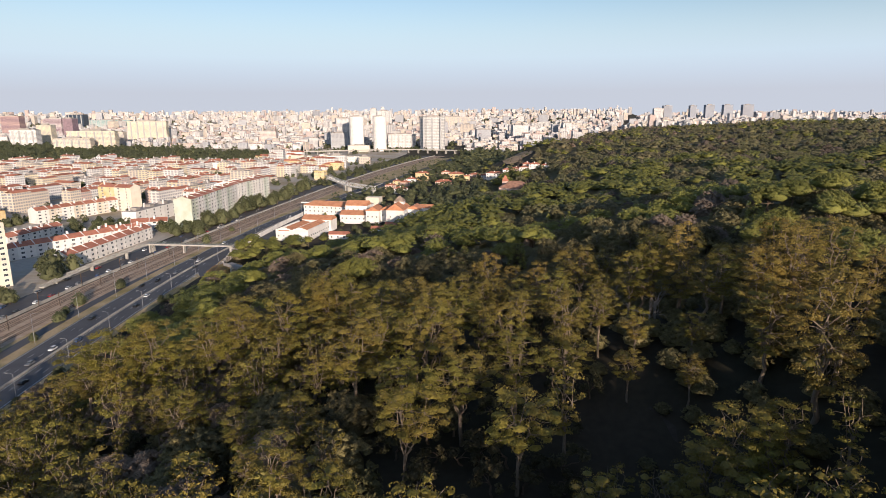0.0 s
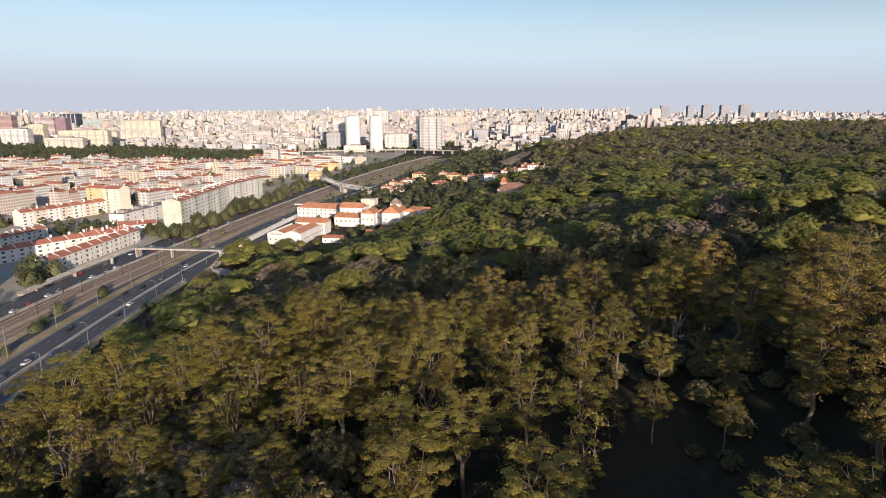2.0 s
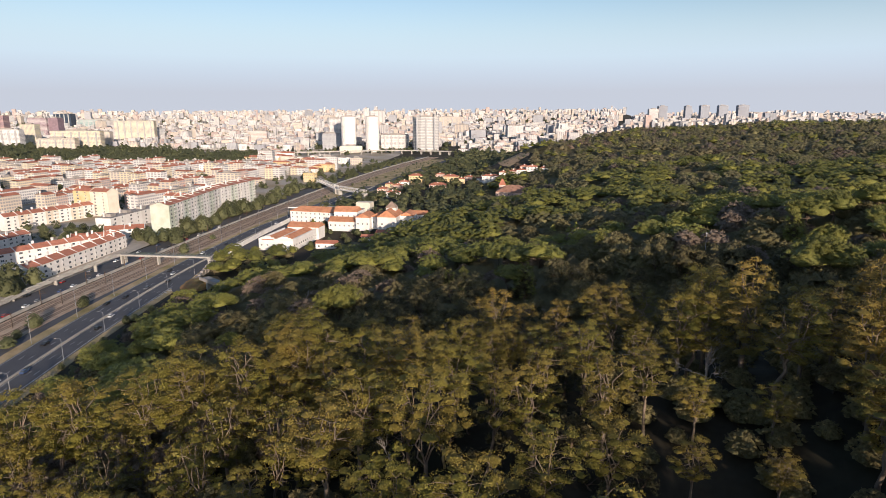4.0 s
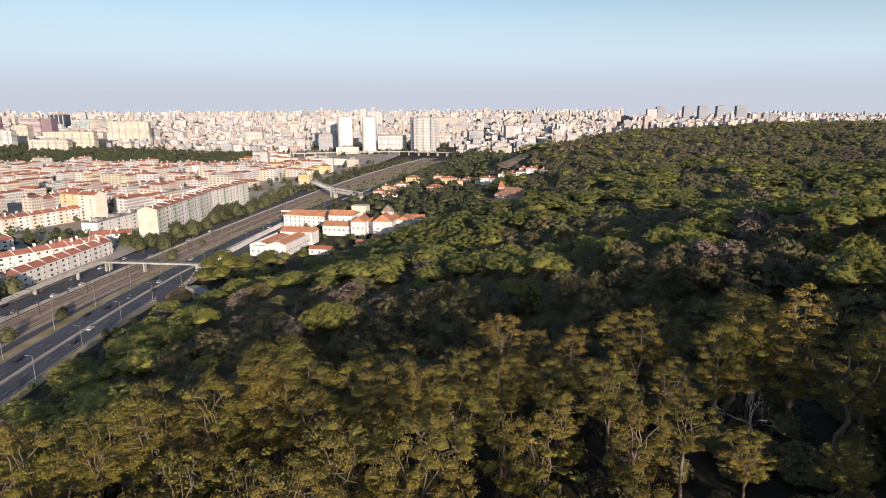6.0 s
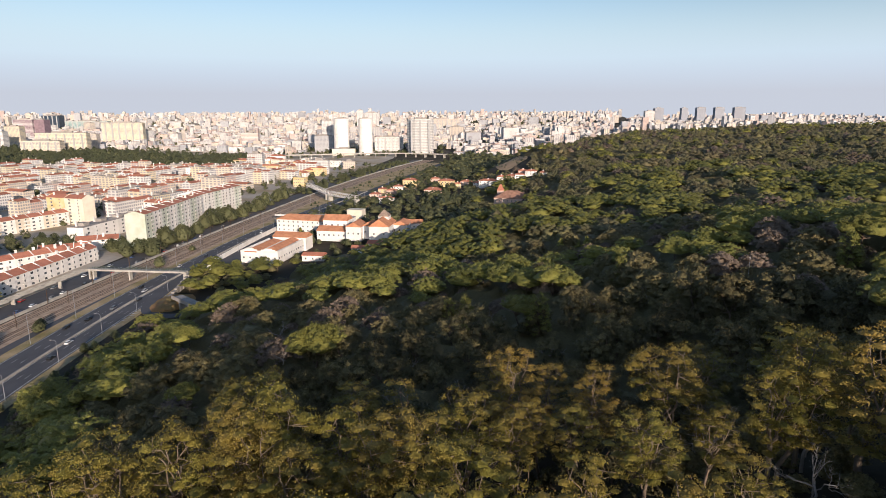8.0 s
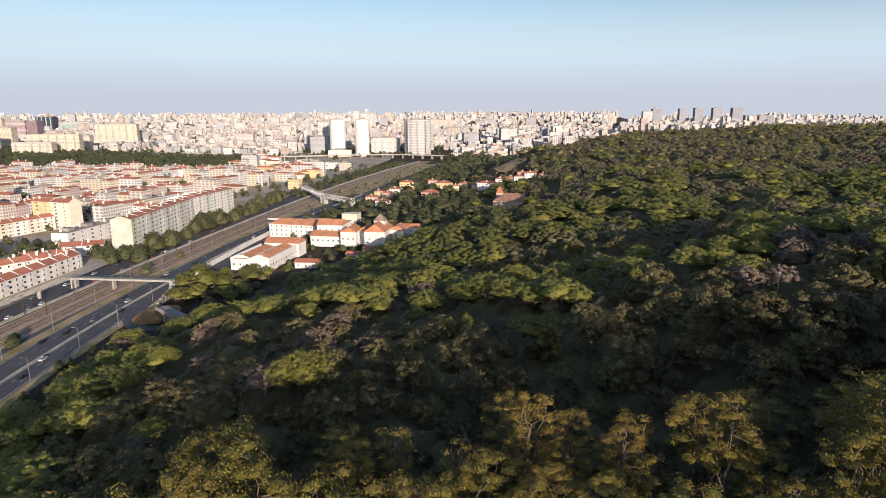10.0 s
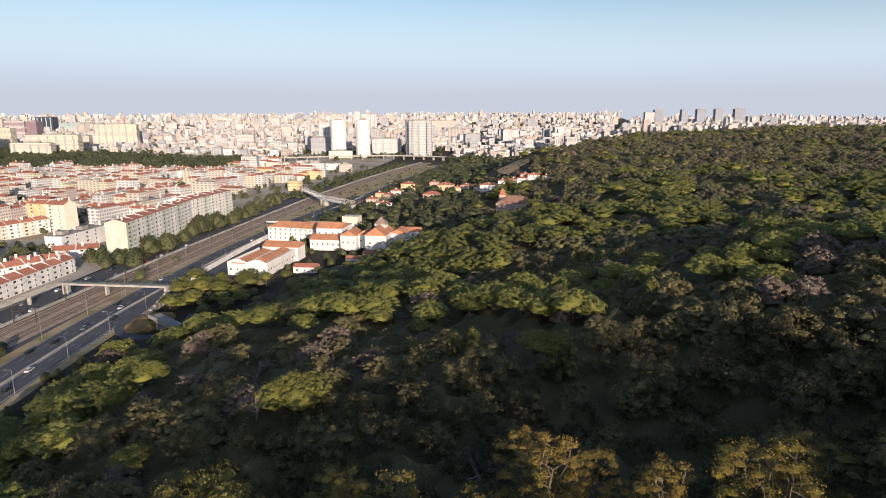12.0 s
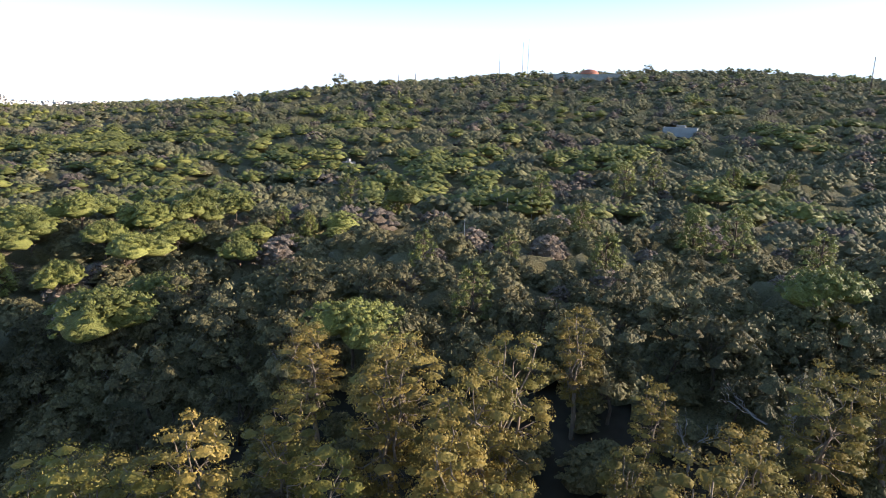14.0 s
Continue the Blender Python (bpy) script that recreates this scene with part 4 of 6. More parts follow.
for k in range(8600):
    dist = 1500 + 3350 * rs.random() ** 0.8
    az = math.radians(rs.uniform(-43, 33) if k < 4500 else rs.uniform(33, 40) if k < 5200 else rs.uniform(11, 35) if k < 6000 else rs.uniform(39, 52) if k < 6500 else rs.uniform(-40, 20))
    dist = dist if k < 4500 else rs.uniform(2900, 4700) if k < 5200 else rs.uniform(2350, 3200) if k < 6000 else rs.uniform(2500, 4400) if k < 6500 else rs.uniform(1500, 3000)
    x, y = dist * math.sin(az), dist * math.cos(az)
    if x - foot(y) > -20 and dist < 2300:
        continue
    if -300 < x < 70 and dist < 1700 or -1350 < x < -380 and y < 1600 + (-x - 473) * 0.35:
        continue
    z = float(land(x, y))
    w, d = rs.uniform(8, 24), rs.uniform(8, 15)
    h = float(rs.choice([9, 12, 15, 18, 24, 36], p=[0.34, 0.34, 0.19, 0.09, 0.03, 0.01]))
    a = rs.uniform(-0.5, 0.5)
    c, s = math.cos(a), math.sin(a)
    out = [(x + c * u - s * v, y + s * u + c * v) for u, v in ((-w, -d), (w, -d), (w, d), (-w, d))]
    out = [((px - x) / 2 + x, (py - y) / 2 + y) for px, py in out]
    h += max(0.0, dist - 3300) / 1550 * 22
    h = h + 8 if 0.26 < az < 0.58 else min(h, 12) if 6000 <= k < 6500 else h
    far.ring(out, z - 3, z + h, int(rs.choice([0, 0, 0, 0, 1, 1, 2, 5])), 3 if rs.random() < 0.45 else 4)
tagged(part("city", far, [F_WHITE, F_CREAM, F_PINK, M_ROOF, M_PALE_ROOF, F_GREY]), "pale distant city buildings reaching the horizon", "city", kind="stuff")


def tower(name, label, outline, h, x, y, turn, mat, floors, band, base=None):
    """A tall building with a ledge at every floor."""
    root = tagged(new(name), label, "tower")
    root.matrix_basis = pose(x, y, float(land(x, y)) if base is None else base, 0, 0, turn)
    part("wall", Shape().ring(outline, -5, h), mat, root)
    for f in range(1, floors + 1):
        grown = [(px * 1.03, py * 1.03) for px, py in outline]
        part("ledge", Shape().ring(grown, f * h / floors - 0.9, f * h / floors), band, root)
    return root




# ---- the town between railway and park ----
TONES = ((M_WHITE, F_WHITE), (M_CREAM, F_CREAM), (M_WHITE, F_WHITE), (M_WHITE, F_WHITE), (M_YELLOW, F_YELLOW), (M_PINK, F_PINK), (M_CREAM, F_CREAM), (M_GREEN_WALL, F_WHITE))


def apartment_row(label, p, q, depth, floors, mats=None, unit=11.5, windows=True, balconies=False, roof_mat=None, flat=False, rise=2.6, base=0.0, group="apartment rows of the town", storey=3.0, name="apartment_row", fins=True):
    """A row of joined houses under one line of roofs, from p to q along its ridge, facing the motorway."""
    p, q = np.array(p, float), np.array(q, float)
    length = float(np.hypot(*(q - p)))
    way = (q - p) / length
    if way[1] * 0.5 + way[0] * 0.86 < 0:
        p, q, way = q, p, -way
    root = tagged(new(name), label, "apartment row", group)
    root.matrix_basis = pose(*((p + q) / 2), base + float(land(*((p + q) / 2))), 0, 0, math.degrees(math.atan2(way[1], way[0])))
    n = max(1, round(length / unit))
    step, half, tall = length / n, depth / 2, floors * storey
    for k in range(n):
        x0, x1 = -length / 2 + k * step, -length / 2 + (k + 1) * step
        pair = mats[k % len(mats)] if mats else TONES[rng.integers(len(TONES))]
        h = tall + (0 if mats else float(rng.choice([0, 0, 1.5, -1.5, 3.0])))
        wall = Shape().box(x0, -half, -3, x1, half, h)
        if not flat and fins:
            for sx in (x0, x1 - 0.3):
                k0 = len(wall.v)
                wall.v += [(sx + u, v, z) for u in (0, 0.3) for v, z in ((-half - 0.3, h - 0.1), (half + 0.3, h - 0.1), (half * 0.1, h + rise + 0.55), (-half * 0.1, h + rise + 0.55))]
                wall.f += [tuple(k0 + i for i in t) for t in ((0, 3, 2, 1), (4, 5, 6, 7), (0, 4, 7, 3), (3, 7, 6, 2), (2, 6, 5, 1))]
                wall.s += [0] * 5
        part("wall", wall, pair[0] if windows else pair[1], root)
        top = Shape()
        if flat:
            top.box(x0 + 0.3, -half + 0.3, h + 0.01, x1 - 0.3, half - 0.3, h + 0.3)
            top.box(x0 + step * 0.3, -half * 0.4, h + 0.3, x0 + step * 0.62, half * 0.4, h + 2.7)
        else:
            a, b = (x0 + 0.3, 0, h + rise), (x1 - 0.3, 0, h + rise)
            top.face([(x0 + 0.3, -half - 0.5, h), (x1 - 0.3, -half - 0.5, h), b, a])
            top.face([(x1 - 0.3, half + 0.5, h), (x0 + 0.3, half + 0.5, h), a, b])
        roof = part("roof", top, roof_mat or (M_FLAT if flat else M_ROOF), root)
        cx, cy = x0 + step * rng.uniform(0.15, 0.4), half * rng.choice([-0.35, 0.3])
        part("chimney", Shape().box(cx, cy - 0.5, h, cx + 1.4, cy + 0.5, h + rise + 1.6).box(cx - 0.1, cy - 0.6, h + rise + 1.6, cx + 1.5, cy + 0.6, h + rise + 1.8), M_WHITE, roof)
        if windows:
            for f in range(floors):
                for u in (0.27, 0.73):
                    ob = new("window", WIN_WIDE if u < 0.5 else WIN)
                    ob.parent = root
                    ob.matrix_basis = pose(x0 + step * u, -half, f * storey + 0.9)
                if balconies and f:
                    part("balcony", Shape().box(x0 + step * 0.52, -half - 1.1, f * storey - 0.1, x0 + step * 0.94, -half, f * storey + 0.06).box(x0 + step * 0.52, -half - 1.1, f * storey + 0.06, x0 + step * 0.94, -half - 1.02, f * storey + 1.0), M_WHITE, root)
    if windows:
        for end in (-1, 1):
            for f in range(floors):
                for v in range(int(depth / 5.5) if depth > 20 else 0):
                    ob = new("window", WIN_WIDE if depth > 20 else WIN)
                    ob.parent = root
                    ob.matrix_basis = pose(end * length / 2, (v + 0.5) * depth / max(1, int(depth / 5.5)) - half, f * storey + 0.9, 0, 0, 90 * end)
    return root


W = (M_WHITE, F_WHITE)
apartment_row("white terrace with red tiled roofs and balconies by the railway", (-245, 392), (-237, 495), 11, 3, [W], 11.4, balconies=True, group="terraces by the railway", base=-0.5, storey=3.2)
apartment_row("long white terrace with dark red roofs behind the street", (-302, 415), (-252, 492), 11, 3, [W], 11.4, group="terraces by the railway", base=-0.5, storey=3.1)
apartment_row("white terrace with red roofs closing the courtyard", (-270, 491), (-240, 504), 11, 3, [W], 11, group="terraces by the railway", base=-0.5)
apartment_row("white terrace with orange roofs near the tower block", (-325, 455), (-315, 508), 11, 3, [W], 11, group="terraces by the railway")
apartment_row("low white house with a red roof beside the trees", (-264, 527), (-236, 537), 13, 3, [W], 14, group="terraces by the railway", storey=2.6)
apartment_row("long white apartment row with an almost flat roof", (-276, 549), (-262, 632), 14, 4, [W], 20, flat=True, storey=3.2)
apartment_row("white and cream row with red roofs stepping along a street", (-372, 565), (-335, 640), 12, 4, [W, (M_CREAM, F_CREAM)], 11.5, balconies=True)
apartment_row("pink and white row with red tiled roofs", (-326, 700), (-240, 668), 12, 5, [(M_PINK, F_PINK), W, (M_CREAM, F_CREAM)], 13)
apartment_row("yellow and white apartment block of eight storeys", (-353, 655), (-312, 640), 13, 8, [(M_YELLOW, F_YELLOW), (M_CREAM, F_CREAM)], 20, storey=3.0)
apartment_row("pale green apartment block of nine storeys with balconies", (-216, 521), (-214, 634), 15, 9, [(M_GREEN_WALL, F_WHITE), W], 14, balconies=True, storey=3.05, rise=1.6)
apartment_row("white and green apartment block of nine storeys with balconies", (-221, 640), (-206, 716), 22, 9, [W, W, (M_GREEN_WALL, F_WHITE)], 13, balconies=True, storey=2.95, rise=1.8)
apartment_row("white row with red roofs beside the railway trees", (-240, 800), (-215, 760), 12, 4, None, 12, windows=False)
building("tower_block", "tall cream tower block with rows of windows", -266, 352, 22, 22, 38, -35, 12, M_CREAM, "flat", base=-1, win=WIN_WIDE, pitch=4.5)
building("kiosk", "small yellow house beside the truss bridge", -177, 930, 16, 12, 12, -15, 3, M_YELLOW, "flat", category="house")

# streets of rows, laid out on a turned grid
e1, e2 = np.array((0.935, -0.355)), np.array((0.30, 0.954))
origin = np.array((-300.0, 640.0))
for i in range(-13, 5):
    for j in range(-4, 13):
        c = origin + e1 * i * 58 + e2 * j * 62
        for kind in (0, 1):
            p = c + (rng.uniform(-6, 6), rng.uniform(-6, 6))
            q = p + (e2 * rng.uniform(36, 52) if kind == 0 else e1 * rng.uniform(34, 48))
            if kind:
                p, q = p + e2 * 22 + e1 * 9, q + e2 * 22
            m = (p + q) / 2
            az = math.degrees(math.atan2(m[0], m[1]))
            edge = np.interp(m[1], [300, 700, 900, 1200], [-330, -275, -225, -165])
            if az < -41 or m[0] > edge or m[1] > 1190 or m[1] < 505 or rng.random() < 0.08:
                continue
            if -395 < m[0] < -300 and 545 < m[1] < 725 or -345 < m[0] and m[1] < 560:
                continue
            floors = int(rng.choice([3, 4, 4, 5, 5, 6, 7]))
            flat = rng.random() < 0.25
            apartment_row("row of pale apartment houses with red tiled roofs" if not flat else "pale apartment row with flat grey roofs", p, q, rng.uniform(11, 14), floors, None, rng.uniform(13, 24), windows=bool(m[1] < 610 and m[0] > -470), flat=flat, fins=bool(rng.random() < 0.3), rise=rng.uniform(1.6, 2.4))
BLOCK = [(-0.5, -0.5), (0.5, -0.5), (0.5, 0.5), (-0.5, 0.5)]
ROUND = [(math.cos(k * math.pi / 8) * 0.5, math.sin(k * math.pi / 8) * 0.5) for k in range(16)]


def plan(outline, w, d):
    return [(px * w, py * d) for px, py in outline]


def landmark(label, x, y, w, d, top, mat, outline=BLOCK, floors=0, band=M_WHITE, turn=0, crown=True):
    """A tall building seen far off; top is the height of its roof over the road."""
    base = float(land(x, y))
    h = top - base
    if floors:
        root = tower("office_tower", label, plan(outline, w, d), h, x, y, turn, mat, floors, band)
    else:
        root = tagged(new("tower_block"), label, "tower")
        root.matrix_basis = pose(x, y, base, 0, 0, turn)
        part("wall", Shape().ring(plan(outline, w, d), -5, h), mat, root)
    # grey strips draw the shade of recessed balcony bays as colour
    if w > 60:
        n = max(2, round(w / 19))
        for k in range(n):
            u = (k + 0.5) * w / n - w / 2
            part("stairwell", Shape().box(u - 2, -d / 2 - 0.9, -4, u + 2, -d / 2 - 0.3, h - 2), M_GREY, root)
    if crown:
        part("roof", Shape().ring(plan(outline, w * 0.9, d * 0.9), h - 0.2, h + 0.9).ring(plan(BLOCK, w * 0.4, d * 0.4), h + 0.9, h + 4), M_FLAT, root)
    return root


landmark("white rounded residential tower", -204, 1560, 35, 30, 85, M_WHITE, ROUND, 26, M_WHITE)
landmark("white rounded residential tower", -147, 1556, 32, 30, 85, M_WHITE, ROUND, 26, M_WHITE)
landmark("white residential slab behind the round towers", -250, 1670, 30, 26, 79, F_WHITE)
landmark("grey residential slab with many windows", -258, 1640, 44, 18, 43, F_GREY, floors=12, band=M_GREY)
landmark("low cream podium building under the towers", -196, 1535, 52, 20, 17, M_CREAM)
landmark("large round tower banded in white and brown", -19, 1590, 62, 52, 83, M_GREY, ROUND, 22, M_WHITE)
landmark("pale hospital block beside the towers", -99, 1665, 70, 24, 38, F_WHITE, floors=9, band=M_WHITE)
landmark("long yellow residential slab of many storeys", -884, 1935, 113, 20, 72, F_YELLOW, floors=18, band=M_CREAM, turn=3)
landmark("cream residential block beyond the park", -898, 1560, 90, 20, 37, F_CREAM, floors=9, band=M_CREAM)
landmark("cream stepped residential block", -880, 1615, 120, 20, 53, F_YELLOW, floors=14, band=M_CREAM)
landmark("white residential block beyond the park", -1076, 1655, 68, 22, 56, F_WHITE, floors=14, band=M_WHITE)
landmark("mauve and white striped office tower", -1215, 2020, 56, 30, 81, M_PURPLE, floors=18, band=M_WHITE)
landmark("mauve office tower beyond the park", -1172, 2030, 30, 32, 80, M_PURPLE)
landmark("mauve office tower beyond the park", -1400, 2100, 60, 30, 88, M_PURPLE, floors=18, band=M_PINK)
landmark("dark blue glass office block", -1560, 2760, 70, 40, 90, M_DARKGLASS)
landmark("pale yellow residential tower", -1085, 1760, 40, 24, 66, F_YELLOW)
landmark("teal glass office block in the city", -1380, 2690, 168, 30, 67, M_TEAL, floors=10, band=M_WHITE)
landmark("teal glass office block in the city", -1400, 2300, 50, 30, 60, M_TEAL, floors=9, band=M_WHITE)
landmark("white and orange hospital block", -506, 1885, 46, 20, 42, F_PINK, floors=9, band=M_WHITE)
landmark("white tower with pale balconies", -305, 1185, 26, 16, 29, F_WHITE)
landmark("white slab block near the railway", -182, 1115, 32, 14, 22, F_WHITE)
landmark("pale yellow low block", -144, 1208, 22, 12, 13, F_CREAM)
landmark("white high tower on the skyline", -300, 2900, 26, 26, 108, F_WHITE)
landmark("white long block on the skyline", -262, 3000, 75, 30, 96, F_WHITE)
landmark("cream residential slab on the skyline", 60, 2700, 130, 25, 70, F_CREAM)
for sx, top, w in ((1154, 186, 19), (1169, 181, 17), (1212, 181, 12), (1240, 180, 17), (1271, 180, 18), (1305, 180, 21), (1328, 194, 22), (1349, 195, 16)):
    x = (sx - 784) / 1107 * 3300
    landmark("tall glass office tower on the far skyline", x, 3230, w * 2.6, 26, 82 + (193 - top) * 2.6, F_WHITE if sx == 1154 else F_SLATE)
rs = np.random.default_rng(9)
for k in range(70):
    dist = rs.uniform(1900, 4600)
    az = math.radians(rs.uniform(-36, 12))
    x, y = dist * math.sin(az), dist * math.cos(az)
    if x - foot(y) < -120:
        landmark("pale high-rise block in the city", x, y, rs.uniform(18, 45), rs.uniform(16, 24), float(land(x, y)) + rs.uniform(26, 46), (F_WHITE, F_CREAM, F_GREY, F_WHITE)[k % 4], turn=rs.uniform(-30, 30))

for k in range(46):
    x, y = rs.uniform(-430, -165), rs.uniform(1040, 1400)
    if x > line_at(RAILS, y) - 60 or -1350 < x < -380 and y > 1190 or min(math.hypot(x + 305, y - 1185), math.hypot(x + 182, y - 1115), math.hypot(x + 144, y - 1208)) < 32:
        continue
    w, d, h = rs.uniform(14, 34), rs.uniform(10, 15), rs.uniform(5, 13)
    building("house", "low pale house with a clay tile roof by the railway", x, y, w, d, h, rs.uniform(-25, 5), max(1, int(h / 3.2)), (M_WHITE, M_CREAM, M_WHITE, M_YELLOW)[k % 4], "hip" if k % 3 else "flat", pitch=5.5, group="low houses by the railway", category="house", chimneys=1)

# ---- green park, street trees and far trees ----
park = ([], [])


def far_tree(x, y, size, kind="oak", slot=1):
    q = (FARTHEST if y < 1150 else TOWN)[kind][rng.integers(6)]
    w = rng.uniform(0, 6.28)
    turn = np.array([[math.cos(w), -math.sin(w), 0], [math.sin(w), math.cos(w), 0], [0, 0, 1]])
    park[0].append((q * size) @ turn.T + (x, y, float(land(x, y))))
    park[1].append(np.full(len(q), slot))


for x, y in rows_of(-1350, -370, 1205, 1900, 16):
    if y < 1500 + (-x - 473) * 0.33 and math.degrees(math.atan2(x, y)) > -41:
        far_tree(x, y, rng.uniform(1.5, 2.7))
for k in range(1200):
    dist = rng.uniform(1500, 3800)
    az = math.radians(rng.uniform(-40, 16))
    x, y = dist * math.sin(az), dist * math.cos(az)
    if x - foot(y) < -25:
        for _ in range(3):
            far_tree(x + rng.normal() * 18, y + rng.normal() * 18, rng.uniform(0.9, 1.9))
for k in range(520):
    x, y = rng.uniform(-900, -255), rng.uniform(520, 1200)
    if math.degrees(math.atan2(x, y)) > -41 and x < np.interp(y, [300, 700, 900, 1200], [-300, -262, -215, -160]):
        for _ in range(2):
            far_tree(x + rng.normal() * 7, y + rng.normal() * 7, rng.uniform(0.7, 1.35))
for x, y in rows_of(-150, 330, 606, 1480, 10):
    d = x - foot(y)
    if min(((x - v[0]) / (v[3] / 2 + 3)) ** 2 + ((y - v[1] + 14) / 26) ** 2 for v in VILLAS) < 1:
        continue
    if d < 8 and y > 606 and x - np.interp(y, [p[1] for p in ROAD], [p[0] for p in ROAD]) > 16 and rng.random() < 0.75:
        far_tree(x, y, rng.uniform(0.75, 1.45), "oak" if rng.random() < 0.7 else "stone_pine", 1)
for k in range(260):
    y = rng.uniform(830, 1330)
    far_tree(float(np.interp(y, [p[1] for p in RAILS], [p[0] for p in RAILS])) - rng.uniform(14, 46) - (rng.uniform(0, 120) if k % 3 == 0 else 0), y, rng.uniform(0.7, 1.3))
for k in range(22):
    w, r = rng.uniform(0, 6.28), rng.uniform(0.3, 1.05)
    far_tree(113 + 25 * r * math.cos(w), 962 + 60 * r * math.sin(w), rng.uniform(0.2, 0.5))
for k in range(70):
    y = rng.uniform(700, 1280)
    a, b = line_at(RAILS, y) + 14, line_at(ROAD, y) - 6
    if b > a:
        far_tree(rng.uniform(a, b), y, rng.uniform(0.2, 0.6))
tagged(new("park_trees", quads_mesh("park_trees", np.concatenate(park[0]), [M_PINE, M_STREET, M_TWIG], np.concatenate(park[1]))), "dark green park and street trees among the city", "trees", kind="stuff")

LIGHT = {k: [tree_thing("street_tree", (Shape().tube([(0, 0, -1), (0, 0, 5)], (0.25, 0.15), 5), MID[k][i]), M_BARK, M_STREET if k == "oak" else M_PINE, "round green street tree") for i in range(3)] for k in ("oak", "pine", "stone_pine")}
for j, made in enumerate(LIGHT.values()):
    for i, ob in enumerate(made):
        ob.matrix_basis = pose(-225 + i * 3, 530 + 14 * (3 * j + i), 0)


def street_tree(x, y, size, kind="oak", label="round dark green street tree beside the railway"):
    ob = copy_thing(LIGHT[kind][rng.integers(3)], Matrix.LocRotScale((x, y, float(land(x, y))), Euler((0, 0, rng.uniform(0, 6.28))), None))
    ob.scale = (size, size, size * rng.uniform(0.95, 1.2))
    tagged(ob, label, group="street trees")


for k in range(40):
    f = (k + 2.2 * noise.noise((k * 0.7, 0, 0))) / 39
    street_tree(-204 + 33 * f + rng.uniform(-8, 4), 505 + 300 * f + rng.uniform(-7, 7), 0.9 + 1.6 * rng.random() ** 1.3)
for x, y, s in ((-233, 362, 1.8), (-241, 378, 2.3), (-234, 388, 1.6), (-250, 384, 1.6), (-228, 318, 1.3), (-238, 326, 1.2), (-252, 505, 1.5), (-262, 520, 1.3), (-277, 552, 1.5), (-228, 520, 1.5), (-290, 470, 1.0), (-300, 480, 1.1), (-280, 462, 1.0), (-222, 512, 1.6), (-214, 500, 1.5), (-210, 522, 1.6), (-222, 532, 1.6)):
    street_tree(x, y, s)
for x, y, s in ((-184, 288, 0.9), (-190, 316, 1.1), (-183, 345, 0.8), (-186, 352, 0.7), (-180, 262, 0.6), (-179, 470, 1.1), (-186, 245, 0.9), (-188, 300, 0.7), (-176, 520, 0.7)):
    street_tree(x, y, s, "oak", "lone shrub on the dry verge by the railway")
for k in range(46):
    y = 195 + 3.6 * k + rng.uniform(-3, 3)
    if not 345 < y < 398:
        street_tree(line_at(ROAD, y) + rng.uniform(14.5, 24), y, 0.25 + 0.5 * rng.random() ** 2, "oak", "low dry shrub on the verge below the wood")
for k in range(34):
    street_tree(rng.uniform(-300, -225), rng.uniform(505, 560), rng.uniform(0.8, 1.4), "oak", "round green tree between the terraces")
for k in range(60):
    x, y = rng.uniform(-620, -300), rng.uniform(480, 1000)
    street_tree(x, y, rng.uniform(0.9, 1.5), "oak", "round green tree between the apartment houses")
for x, y, s in ((-93, 492, 0.7), (-80, 497, 0.8), (-66, 500, 0.9), (-50, 507, 0.8), (-104, 568, 0.9), (-96, 572, 1.0), (-112, 566, 0.6), (-20, 520, 1.0), (-60, 622, 1.5), (-40, 626, 1.4), (-22, 600, 1.3), (-90, 640, 1.2), (-8, 560, 1.2)):
    street_tree(x, y, s, "oak", "rounded green garden tree by the monastery")
for x, y, s in ((-106, 571, 0.75), (-60, 615, 0.9), (-52, 618, 0.8)):
    street_tree(x, y, s, "pine", "narrow dark cypress by the monastery")
for x, y, s in ((-139, 427, 1.1), (-129, 434, 1.3), (-120, 442, 1.25), (-134, 446, 1.2), (-117, 428, 1.3), (-108, 447, 1.3), (-98, 455, 1.3), (-127, 416, 1.1), (-138, 412, 0.9), (-112, 460, 1.2), (-124, 455, 1.2), (-88, 463, 1.2)):
    street_tree(x, y, s * (0.85 if y < 440 else 0.62), "stone_pine", "umbrella-shaped stone pine beside the slip road")


for x, y, s in ((-92, 545, 0.9), (-86, 540, 0.7), (-62, 528, 0.9), (-54, 522, 1.0), (-72, 520, 0.85), (-46, 520, 0.8), (-96, 555, 1.0), (-66, 536, 0.8), (-25, 528, 0.9), (-12, 538, 1.2), (-2, 546, 1.2), (-5, 575, 1.3), (-36, 570, 1.3), (-50, 575, 1.2), (-72, 488, 0.6), (-40, 500, 0.7), (-20, 508, 0.7)):
    street_tree(x, y, s, "oak", "rounded green garden tree by the monastery")


tall = copy_thing(TREES["eucalyptus"][0], pose(-22, 562, float(land(-22, 562)) - 1))
tall.scale = (0.95, 0.95, 0.85)
tagged(tall, "tall yellow-green tree beside the church", group="")

